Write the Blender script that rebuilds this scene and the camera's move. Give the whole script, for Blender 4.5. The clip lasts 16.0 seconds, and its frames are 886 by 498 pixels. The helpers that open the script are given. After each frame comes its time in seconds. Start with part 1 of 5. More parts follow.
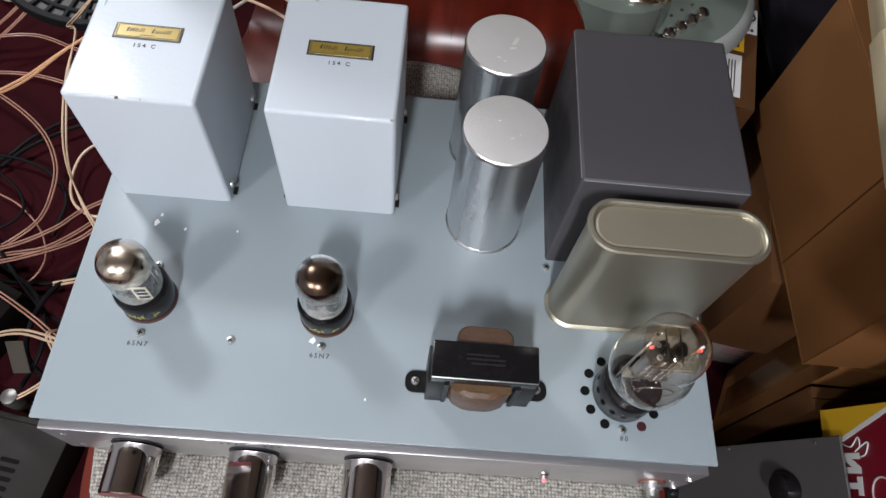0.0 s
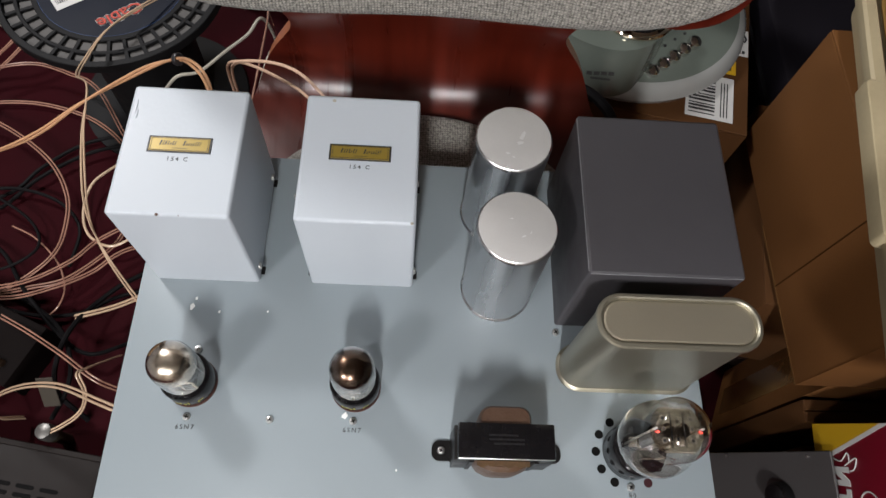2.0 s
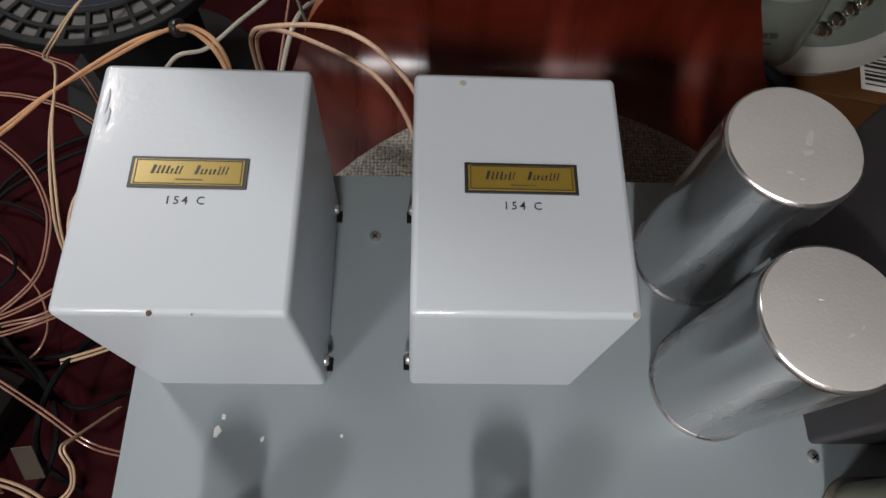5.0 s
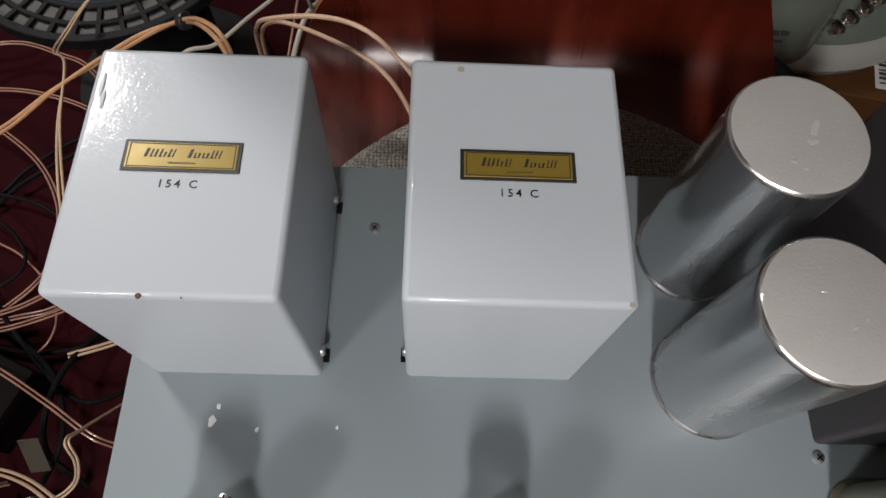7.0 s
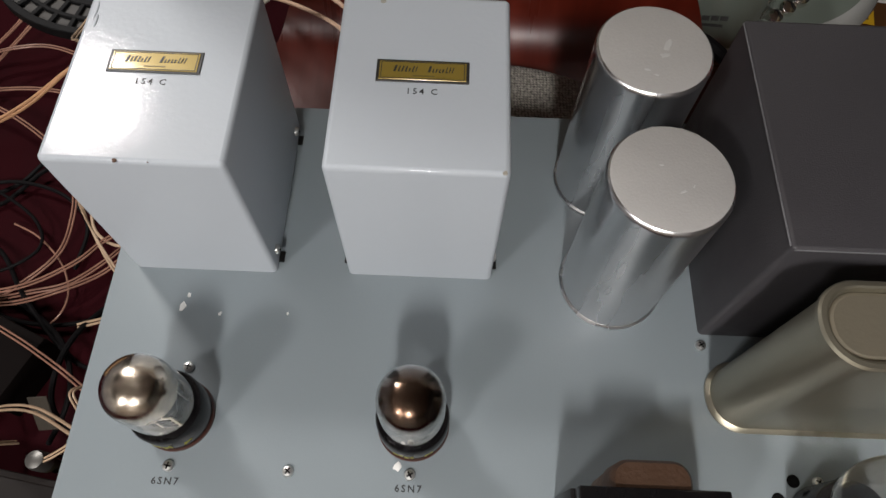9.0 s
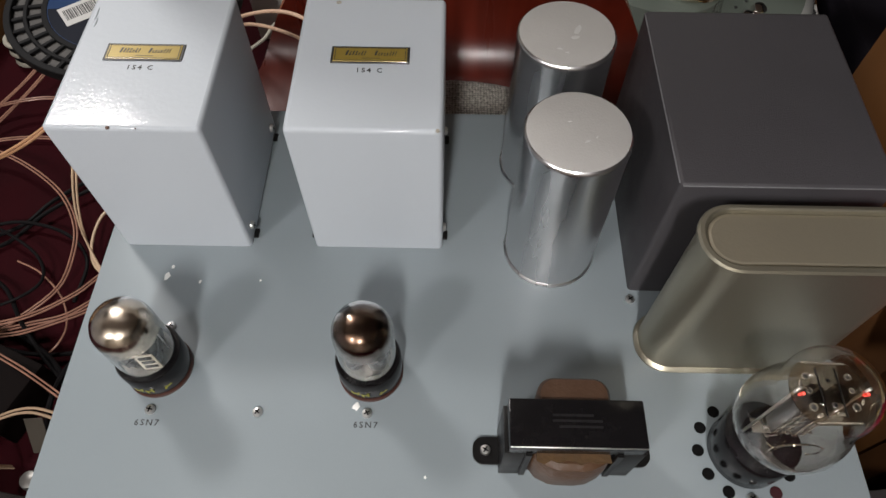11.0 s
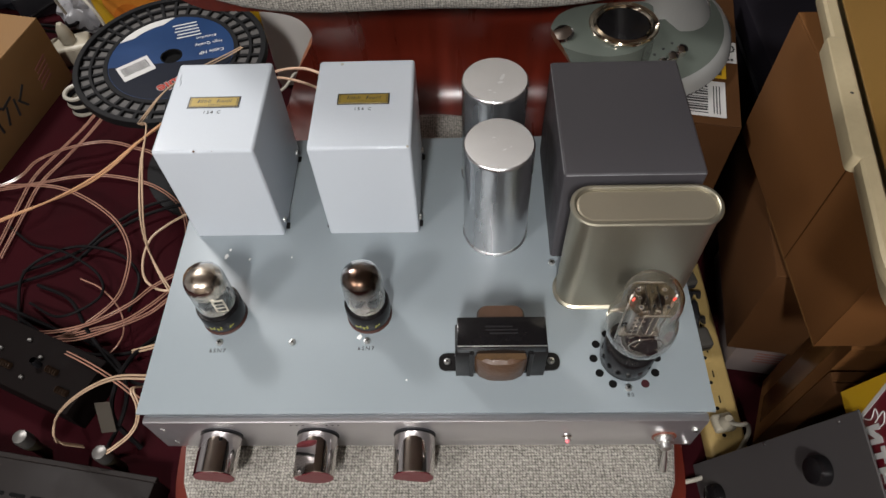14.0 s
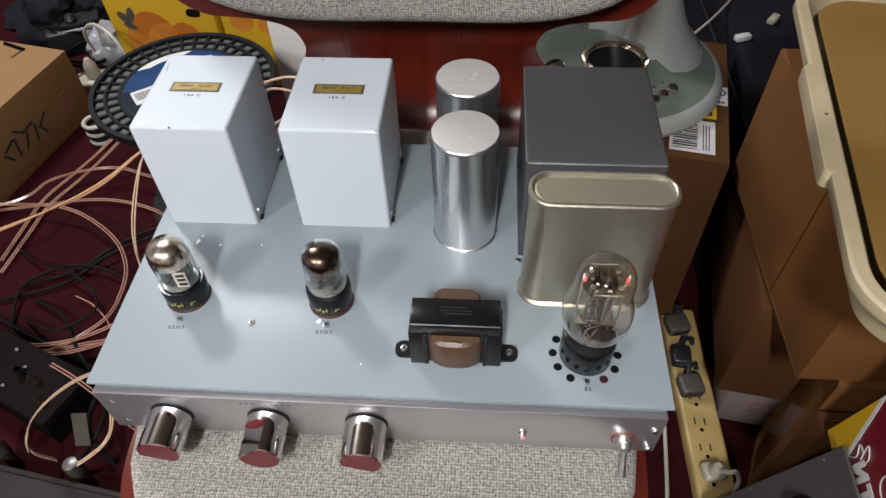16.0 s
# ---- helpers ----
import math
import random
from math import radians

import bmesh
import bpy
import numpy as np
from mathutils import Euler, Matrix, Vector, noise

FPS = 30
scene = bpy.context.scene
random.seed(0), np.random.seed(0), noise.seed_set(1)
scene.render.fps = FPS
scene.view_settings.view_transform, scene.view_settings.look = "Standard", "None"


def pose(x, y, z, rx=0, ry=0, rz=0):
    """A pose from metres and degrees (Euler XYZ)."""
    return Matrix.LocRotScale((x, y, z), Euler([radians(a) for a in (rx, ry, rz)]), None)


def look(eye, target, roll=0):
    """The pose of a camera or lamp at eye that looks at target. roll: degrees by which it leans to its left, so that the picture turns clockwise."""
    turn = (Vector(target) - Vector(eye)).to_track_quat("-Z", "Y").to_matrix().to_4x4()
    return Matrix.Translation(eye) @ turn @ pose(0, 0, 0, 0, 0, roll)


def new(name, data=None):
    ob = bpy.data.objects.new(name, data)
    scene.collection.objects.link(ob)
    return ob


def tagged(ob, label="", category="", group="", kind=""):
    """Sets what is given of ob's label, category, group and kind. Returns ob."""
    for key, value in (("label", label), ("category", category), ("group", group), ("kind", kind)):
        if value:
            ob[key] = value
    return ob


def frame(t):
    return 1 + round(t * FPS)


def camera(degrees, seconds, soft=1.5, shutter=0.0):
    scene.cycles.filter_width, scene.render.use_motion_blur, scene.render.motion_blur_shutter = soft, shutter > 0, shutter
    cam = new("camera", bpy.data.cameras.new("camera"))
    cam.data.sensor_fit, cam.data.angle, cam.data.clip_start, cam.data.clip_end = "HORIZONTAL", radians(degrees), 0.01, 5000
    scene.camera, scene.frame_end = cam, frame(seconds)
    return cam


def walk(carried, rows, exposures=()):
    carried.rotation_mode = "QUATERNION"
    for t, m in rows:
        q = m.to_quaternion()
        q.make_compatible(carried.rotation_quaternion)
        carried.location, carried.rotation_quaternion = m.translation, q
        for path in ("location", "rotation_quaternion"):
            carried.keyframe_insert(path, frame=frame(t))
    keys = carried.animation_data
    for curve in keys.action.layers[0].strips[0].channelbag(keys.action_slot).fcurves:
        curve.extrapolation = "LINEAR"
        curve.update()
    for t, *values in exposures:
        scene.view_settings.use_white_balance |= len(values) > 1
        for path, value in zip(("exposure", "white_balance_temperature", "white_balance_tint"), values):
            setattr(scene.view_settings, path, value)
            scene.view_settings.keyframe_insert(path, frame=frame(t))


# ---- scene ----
cam = camera(67.0, 16.0)
U = 0.9  # metres to one unit of the plan
PATH = [
    (0, (0.0332, -0.0811, 0.9056), (0.0747, 0.3856, 0.0221), 9.28),
    (0.5, (0.0332, -0.0523, 0.9380), (0.0505, 0.3957, 0.0441), 7.23),
    (1, (0.0180, -0.0212, 0.9366), (0.0502, 0.4052, 0.0326), 5.99),
    (1.5, (0.0119, -0.0212, 0.9529), (0.0708, 0.3967, 0.0463), 10.10),
    (2, (0.0130, -0.0279, 0.9675), (0.0638, 0.3918, 0.0613), 8.70),
    (2.5, (0.0184, -0.0346, 0.9542), (0.0526, 0.3867, 0.0480), 6.43),
    (3, (-0.0060, 0.0067, 0.8916), (0.0348, 0.4268, -0.0150), 7.12),
    (3.5, (-0.0267, 0.0459, 0.8542), (0.0190, 0.4782, -0.0464), 6.88),
    (4, (-0.0454, 0.0655, 0.8306), (0.0130, 0.4956, -0.0703), 8.91),
    (4.5, (-0.0503, 0.0788, 0.8149), (0.0057, 0.4929, -0.0936), 8.34),
    (5, (-0.0569, 0.0919, 0.8059), (-0.0122, 0.4843, -0.1128), 7.02),
    (7.5, (-0.0453, 0.0849, 0.8009), (-0.0296, 0.4859, -0.1150), 3.74),
    (8, (-0.0365, 0.0705, 0.8130), (-0.0326, 0.4799, -0.0994), 1.94),
    (8.5, (-0.0216, 0.0419, 0.8220), (-0.0184, 0.4631, -0.0850), 1.75),
    (9, (-0.0085, 0.0149, 0.8258), (-0.0095, 0.4523, -0.0734), 2.24),
    (11.5, (0.0303, -0.0786, 0.8509), (0.0164, 0.4511, 0.0028), -0.53),
    (12, (0.0416, -0.1161, 0.8955), (0.0073, 0.4194, 0.0516), -2.21),
    (12.5, (0.0430, -0.1480, 0.9352), (0.0027, 0.4194, 0.1128), -2.60),
    (13, (0.0469, -0.1698, 0.9499), (0.0119, 0.3993, 0.1284), -2.79),
    (13.5, (0.0529, -0.1699, 0.9517), (0.0208, 0.3909, 0.1243), -3.49),
    (14, (0.0529, -0.1685, 0.9515), (0.0219, 0.3959, 0.1265), -3.30),
    (14.5, (0.0498, -0.1697, 0.9485), (0.0246, 0.4001, 0.1270), -2.92),
    (15, (0.0478, -0.1792, 0.9416), (0.0446, 0.4082, 0.1323), -2.51),
    (15.5, (0.0476, -0.1991, 0.9352), (0.0768, 0.4393, 0.1661), 0.71),
    (16, (0.0934, -0.2169, 0.9135), (0.0350, 0.4321, 0.1549), -2.02),
]
EXPOSURES = [(0, 0.12, 6050, 10), (0.6, 0.05, 6200, 10), (1.5, 0.0, 6330, 10), (2.5, -0.1, 6400, 10), (3.5, -0.25, 6500, 10), (4.4, -0.46, 6550, 10), (5, -0.46, 6550, 10), (8, -0.48, 6600, 10), (9, -0.48, 6600, 10),
             (11.5, -0.26, 6600, 10), (12.5, -0.05, 6500, 10), (14.5, -0.08, 6500, 10), (15.5, 0.06, 6270, 10), (16, 0.2, 6250, 10)]
walk(cam, [(t, look(eye, target, roll)) for t, eye, target, roll in PATH], EXPOSURES)

# ---- light ----
world = bpy.data.worlds.new("room_air")
scene.world = world
world.use_nodes = True
world.node_tree.nodes["Background"].inputs[0].default_value = (0.9, 0.93, 1.0, 1)
world.node_tree.nodes["Background"].inputs[1].default_value = 0.0015


def lamp(x, y, z, wide, long, watts, colour):
    """A ceiling lamp: a tube fitting, wide in x and long in y, or a round one."""
    data = bpy.data.lights.new("ceiling_lamp", "AREA")
    data.energy, data.color = watts, colour
    data.shape = "DISK" if wide == long else "RECTANGLE"
    data.size, data.size_y = wide * U, long * U
    ob = new("ceiling_lamp", data)
    ob.location = Vector((x, y, z)) * U
    return ob


lamp(-0.13, -1.55, 2.36, 0.12, 0.60, 62, (1.0, 0.972, 0.96))
# Added upward twin of the tube fitting, brightening the ceiling above it.
lamp(-0.13, -1.55, 2.38, 0.12, 0.60, 1.5, (1.0, 0.972, 0.96)).rotation_euler = (math.pi, 0, 0)
lamp(-1.30, -1.35, 2.36, 0.36, 0.36, 36, (1.0, 0.972, 0.96))
lamp(-1.25, 1.42, 2.25, 0.38, 0.38, 40, (1.0, 0.972, 0.96))
# Another added upward light, for the ceiling patch that the knobs mirror.
lamp(-1.25, 1.42, 2.27, 0.38, 0.38, 5, (1.0, 0.972, 0.96)).rotation_euler = (math.pi, 0, 0)
scene.view_settings.exposure = 0.0

# ---- materials ----


def surf(name, col, rough=0.5, metal=0.0, var=0.12, scale=40.0, bump=0.0, bscale=500.0, spots=0.0, coat=0.0, rvar=0.1, spec=0.5, stretch=(1, 1, 1), space="Object", rand=0.0):
    """A surface with broad and fine variation of colour and gloss and a fine relief."""
    m = bpy.data.materials.new(name)
    m.use_nodes = True
    n, l = m.node_tree.nodes, m.node_tree.links
    b = n["Principled BSDF"]
    tc, mp = n.new("ShaderNodeTexCoord"), n.new("ShaderNodeMapping")
    mp.inputs["Scale"].default_value = stretch
    l.new(tc.outputs[space], mp.inputs[0])
    big, fine = n.new("ShaderNodeTexNoise"), n.new("ShaderNodeTexNoise")
    big.inputs["Scale"].default_value, big.inputs["Detail"].default_value = scale, 4
    fine.inputs["Scale"].default_value, fine.inputs["Detail"].default_value = bscale, 3
    for t in (big, fine):
        l.new(mp.outputs[0], t.inputs[0])
    mix = n.new("ShaderNodeMix")
    mix.data_type, mix.blend_type = "RGBA", "MIX"
    lo = [max(c * (1 - var), 0) for c in col]
    hi = [min(c * (1 + var), 1) for c in col]
    mix.inputs[6].default_value, mix.inputs[7].default_value = (*lo, 1), (*hi, 1)
    add = n.new("ShaderNodeMath")
    add.operation = "MULTIPLY_ADD"
    l.new(fine.outputs[0], add.inputs[0])
    add.inputs[1].default_value = 0.4
    l.new(big.outputs[0], add.inputs[2])
    sub = n.new("ShaderNodeMath")
    sub.operation, sub.use_clamp = "SUBTRACT", True
    l.new(add.outputs[0], sub.inputs[0])
    sub.inputs[1].default_value = 0.2
    l.new(sub.outputs[0], mix.inputs[0])
    out = mix.outputs[2]
    if rand:
        info, hsv = n.new("ShaderNodeObjectInfo"), n.new("ShaderNodeHueSaturation")
        mr = n.new("ShaderNodeMapRange")
        mr.inputs[3].default_value, mr.inputs[4].default_value = 1 - rand, 1 + rand
        l.new(info.outputs["Random"], mr.inputs[0])
        l.new(mr.outputs[0], hsv.inputs["Value"])
        l.new(out, hsv.inputs["Color"])
        out = hsv.outputs[0]
    l.new(out, b.inputs["Base Color"])
    rr = n.new("ShaderNodeMapRange")
    rr.inputs[1].default_value, rr.inputs[2].default_value = 0.3, 0.7
    rr.inputs[3].default_value, rr.inputs[4].default_value = max(rough - rvar * rough, 0.02), min(rough + rvar * rough, 1)
    l.new(big.outputs[0], rr.inputs[0])
    l.new(rr.outputs[0], b.inputs["Roughness"])
    b.inputs["Metallic"].default_value = metal
    b.inputs["Specular IOR Level"].default_value = spec
    b.inputs["Coat Weight"].default_value = coat
    b.inputs["Coat Roughness"].default_value = 0.09
    if bump:
        bp = n.new("ShaderNodeBump")
        bp.inputs["Strength"].default_value, bp.inputs["Distance"].default_value = bump, 0.001
        l.new(fine.outputs[0], bp.inputs["Height"])
        l.new(bp.outputs[0], b.inputs["Normal"])
        if coat:
            l.new(bp.outputs[0], b.inputs["Coat Normal"])
    return m


def weave(name, col, pitch):
    """A coarse plain-weave cloth: threads over and under, flecked."""
    m = bpy.data.materials.new(name)
    m.use_nodes = True
    n, l = m.node_tree.nodes, m.node_tree.links
    b = n["Principled BSDF"]
    b.inputs["Roughness"].default_value = 0.95
    b.inputs["Specular IOR Level"].default_value = 0.15
    b.inputs["Sheen Weight"].default_value = 0.15
    tc = n.new("ShaderNodeTexCoord")
    warp = n.new("ShaderNodeTexNoise")
    warp.inputs["Scale"].default_value = 90
    l.new(tc.outputs["Object"], warp.inputs[0])
    push = n.new("ShaderNodeVectorMath")
    push.operation = "MULTIPLY_ADD"
    l.new(warp.outputs["Color"], push.inputs[0])
    push.inputs[1].default_value = (0.0026, 0.0026, 0)
    l.new(tc.outputs["Object"], push.inputs[2])
    sep = n.new("ShaderNodeSeparateXYZ")
    l.new(push.outputs[0], sep.inputs[0])
    waves = []
    for axis in (0, 1):
        s = n.new("ShaderNodeMath")
        s.operation = "MULTIPLY"
        l.new(sep.outputs[axis], s.inputs[0])
        s.inputs[1].default_value = math.pi / pitch
        w = n.new("ShaderNodeMath")
        w.operation = "SINE"
        l.new(s.outputs[0], w.inputs[0])
        waves.append(w)
    mul = n.new("ShaderNodeMath")
    mul.operation = "MULTIPLY"
    l.new(waves[0].outputs[0], mul.inputs[0])
    l.new(waves[1].outputs[0], mul.inputs[1])
    hgt = n.new("ShaderNodeMath")
    hgt.operation = "ABSOLUTE"
    l.new(mul.outputs[0], hgt.inputs[0])
    fleck = n.new("ShaderNodeTexNoise")
    fleck.inputs["Scale"].default_value, fleck.inputs["Detail"].default_value = 420, 3
    l.new(tc.outputs["Object"], fleck.inputs[0])
    add = n.new("ShaderNodeMath")
    add.operation, add.use_clamp = "MULTIPLY_ADD", True
    l.new(hgt.outputs[0], add.inputs[0])
    add.inputs[1].default_value = 0.50
    flk = n.new("ShaderNodeMapRange")
    flk.inputs[1].default_value, flk.inputs[2].default_value = 0.35, 0.65
    flk.inputs[3].default_value, flk.inputs[4].default_value = 0.0, 0.6
    l.new(fleck.outputs[0], flk.inputs[0])
    l.new(flk.outputs[0], add.inputs[2])
    mix = n.new("ShaderNodeMix")
    mix.data_type = "RGBA"
    mix.inputs[6].default_value = (*[c * 0.33 for c in col], 1)
    mix.inputs[7].default_value = (*[min(c * 1.70, 1) for c in col], 1)
    l.new(add.outputs[0], mix.inputs[0])
    l.new(mix.outputs[2], b.inputs["Base Color"])
    bp = n.new("ShaderNodeBump")
    bp.inputs["Strength"].default_value, bp.inputs["Distance"].default_value = 0.8, 0.0008
    l.new(hgt.outputs[0], bp.inputs["Height"])
    l.new(bp.outputs[0], b.inputs["Normal"])
    return m


def glass(name, tint=(1, 1, 1), rough=0.0, ior=1.48):
    m = bpy.data.materials.new(name)
    m.use_nodes = True
    b = m.node_tree.nodes["Principled BSDF"]
    b.inputs["Base Color"].default_value = (*tint, 1)
    b.inputs["Transmission Weight"].default_value = 1
    b.inputs["Roughness"].default_value = rough
    b.inputs["IOR"].default_value = ior
    return m


def glow(name, col, strength):
    m = bpy.data.materials.new(name)
    m.use_nodes = True
    b = m.node_tree.nodes["Principled BSDF"]
    b.inputs["Base Color"].default_value = (*col, 1)
    b.inputs["Emission Color"].default_value = (*col, 1)
    b.inputs["Emission Strength"].default_value = strength
    return m


M_CHASSIS = surf("blue_grey_paint", (0.217, 0.251, 0.269), 0.34, var=0.04, scale=14, bump=0.05, bscale=900, rvar=0.12)
M_COVER = surf("pale_grey_enamel", (0.452, 0.490, 0.530), 0.42, var=0.02, scale=9, bump=0.08, bscale=420, rvar=0.03, coat=0.3, spec=0.2)
M_ALU = surf("brushed_aluminium", (0.62, 0.61, 0.63), 0.34, 0.9, var=0.05, scale=20, bump=0.15, bscale=300, stretch=(0.05, 1, 1))
M_CAN = surf("spun_aluminium", (0.70, 0.70, 0.71), 0.26, 1.0, var=0.05, scale=25, bump=0.1, bscale=300, stretch=(1, 1, 0.15), rvar=0.3)
M_CANTOP = surf("matt_aluminium_lid", (0.515, 0.505, 0.49), 0.44, 0.35, var=0.07, scale=70, bump=0.15, bscale=900)
M_CHROME = surf("chrome", (0.78, 0.76, 0.74), 0.045, 1.0, var=0.02, rvar=0.2)
M_SCREW = surf("nickel_screw", (0.68, 0.68, 0.66), 0.36, 1.0, var=0.1, scale=300)
M_SLATE = surf("slate_grey_paint", (0.050, 0.0475, 0.052), 0.46, var=0.10, scale=60, bump=0.2, bscale=1500, spec=0.35, rvar=0.15)
M_CHAMPAGNE = surf("champagne_plating", (0.385, 0.360, 0.282), 0.36, 0.88, var=0.025, scale=14, bump=0.08, bscale=900, rvar=0.03)
M_BLACK = surf("black_iron", (0.006, 0.0055, 0.006), 0.22, var=0.3, scale=120, bump=0.04, bscale=400, spec=0.22)
M_BAKE = surf("black_bakelite", (0.007, 0.0065, 0.007), 0.17, var=0.3, scale=90, rvar=0.3, spec=0.26)
M_INK = surf("black_ink", (0.02, 0.02, 0.02), 0.5)
M_IRON = surf("dull_black_steel", (0.007, 0.0066, 0.0066), 0.36, var=0.3, scale=90, spec=0.2)
M_GOLD = surf("gold_foil", (0.25, 0.175, 0.026), 0.36, 0.25, var=0.08, scale=200, coat=0.5)
M_WHITE = surf("white_paint_fleck", (0.8, 0.8, 0.78), 0.5)
M_VOID = surf("dark_inside", (0.004, 0.004, 0.004), 0.8, spec=0.08)
M_KRAFT = surf("brown_bobbin_paper", (0.072, 0.034, 0.0145), 0.46, var=0.3, scale=90, bump=0.4, bscale=400, coat=0.12)
M_PLY = surf("red_lacquered_plywood", (0.080, 0.0094, 0.0043), 0.30, var=0.55, scale=55, stretch=(1, 0.10, 0.05), bump=0.07, bscale=260, rvar=0.15, spec=0.6)
M_PLYEDGE = surf("orange_plywood_edge", (0.26, 0.085, 0.032), 0.4, var=0.3, scale=200, coat=0.3)
M_TWEED = weave("grey_tweed", (0.252, 0.238, 0.210), 0.0023)
M_FLOOR = surf("maroon_floor_cloth", (0.0190, 0.0022, 0.0036), 0.8, var=0.4, scale=9, bump=0.3, bscale=500, spec=0.05)
# Brown cardboard darkened so its colour carries the shade right of the chair.
M_CARD = surf("shaded_brown_cardboard", (0.062, 0.0255, 0.0078), 0.8, var=0.35, scale=6, bump=0.15, bscale=500, spec=0.15)
M_CARD_PALE = surf("pale_cardboard", (0.175, 0.092, 0.030), 0.75, var=0.1, scale=12, bump=0.15, bscale=500)
M_CREAM = surf("cream_plastic", (0.37, 0.308, 0.190), 0.42, var=0.16, scale=26, bump=0.12, bscale=240, rvar=0.25)
M_GREYBOX = surf("grey_metal_case", (0.054, 0.050, 0.050), 0.45, 0.1, var=0.08, scale=25, bump=0.1, bscale=900)
M_BLACKPL = surf("black_plastic", (0.014, 0.014, 0.016), 0.35, var=0.2, scale=60)
M_CEILING = surf("pale_ceiling_paper", (0.60, 0.53, 0.45), 0.9, var=0.06, scale=3)
# Unseen walls: tones set for bounced light and knob reflections, M_WALL darkest.
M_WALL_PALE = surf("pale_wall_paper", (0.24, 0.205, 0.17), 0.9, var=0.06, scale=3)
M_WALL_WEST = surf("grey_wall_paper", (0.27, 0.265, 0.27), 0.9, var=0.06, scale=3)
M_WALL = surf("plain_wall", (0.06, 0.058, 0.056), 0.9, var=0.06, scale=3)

# ---- mesh helpers ----


def thing(name, at=(0, 0, 0), turn=0.0, label="", category="", group="", kind=""):
    """An Empty at the base of a thing, in plan units, that parents its parts."""
    ob = new(name)
    ob.empty_display_size = 0.02
    ob.location = Vector(at) * U
    ob.rotation_euler = (0, 0, radians(turn))
    return tagged(ob, label, category, group, kind)


def mesh_of(name, bm, material):
    bm.transform(Matrix.Scale(U, 4))
    bmesh.ops.recalc_face_normals(bm, faces=bm.faces)
    me = bpy.data.meshes.new(name)
    bm.to_mesh(me)
    bm.free()
    for m in material if isinstance(material, (list, tuple)) else [material]:
        me.materials.append(m)
    try:
        me.set_sharp_from_angle(angle=radians(35))
    except AttributeError:
        pass
    for p in me.polygons:
        p.use_smooth = len(p.vertices) <= 4
    return me


def part(name, bm, material, parent=None, label="", at=None, turn=None):
    """One mesh under a thing or a part. at: its place under the parent, in plan units."""
    ob = new(name, mesh_of(name, bm, material))
    if parent is not None:
        ob.parent = parent
    if at is not None:
        ob.location = Vector(at) * U
    if turn is not None:
        ob.rotation_euler = [radians(a) for a in turn]
    return tagged(ob, label)


def single(name, bm, material, label, category, at=(0, 0, 0), turn=(0, 0, 0), group="", kind=""):
    ob = part(name, bm, material, None, label, at, turn)
    return tagged(ob, label, category, group, kind)


def box(lo, hi, bevel=0.0, seg=2, bm=None):
    bm = bm or bmesh.new()
    made = bmesh.ops.create_cube(bm, size=1)["verts"]
    lo, hi = Vector(lo), Vector(hi)
    for v in made:
        v.co = Vector([lo[i] + (v.co[i] + 0.5) * (hi[i] - lo[i]) for i in range(3)])
    if bevel:
        es = list({e for v in made for e in v.link_edges})
        bmesh.ops.bevel(bm, geom=es, offset=bevel, segments=seg, affect="EDGES", profile=0.5)
    return bm


def lathe(profile, n=40, bm=None, m=None, cap=True):
    """A body of revolution round z from (radius, height) pairs."""
    bm = bm or bmesh.new()
    rings = []
    for r, z in profile:
        if r < 1e-6:
            rings.append([bm.verts.new((0, 0, z))])
        else:
            rings.append([bm.verts.new((r * math.cos(2 * math.pi * k / n), r * math.sin(2 * math.pi * k / n), z)) for k in range(n)])
    for a, b in zip(rings, rings[1:]):
        for k in range(n):
            q = (k + 1) % n
            if len(a) == 1 and len(b) == 1:
                continue
            if len(a) == 1:
                bm.faces.new((a[0], b[q], b[k]))
            elif len(b) == 1:
                bm.faces.new((a[k], a[q], b[0]))
            else:
                bm.faces.new((a[k], a[q], b[q], b[k]))
    if cap:
        for ring in (rings[0], rings[-1]):
            if len(ring) > 1:
                bm.faces.new(ring)
    if m is not None:
        bmesh.ops.transform(bm, matrix=m, verts=[v for r in rings for v in r])
    return bm


def rounded(w, d, r, n=8):
    """The outline of a rectangle with round corners, about its middle."""
    pts = []
    for cx, cy, a0 in ((w / 2 - r, d / 2 - r, 0), (-w / 2 + r, d / 2 - r, 90), (-w / 2 + r, -d / 2 + r, 180), (w / 2 - r, -d / 2 + r, 270)):
        for k in range(n + 1):
            a = radians(a0 + 90 * k / n)
            pts.append((cx + r * math.cos(a), cy + r * math.sin(a)))
    return pts


def stack(layers, bm=None, close=True):
    """A body from outlines of equal length at heights: (outline, z)."""
    bm = bm or bmesh.new()
    rings = [[bm.verts.new((x, y, z)) for x, y in o] for o, z in layers]
    for a, b in zip(rings, rings[1:]):
        for k in range(len(a)):
            q = (k + 1) % len(a)
            bm.faces.new((a[k], a[q], b[q], b[k]))
    if close:
        bm.faces.new(rings[0])
        bm.faces.new(rings[-1])
    return bm


def shrink(outline, by):
    """The outline drawn in by a margin, towards its middle line by line."""
    n, out = len(outline), []
    for k in range(n):
        a, p, b = Vector(outline[k - 1]), Vector(outline[k]), Vector(outline[(k + 1) % n])
        t = (b - a)
        t.normalize()
        out.append((p.x - t.y * by, p.y + t.x * by))
    return out


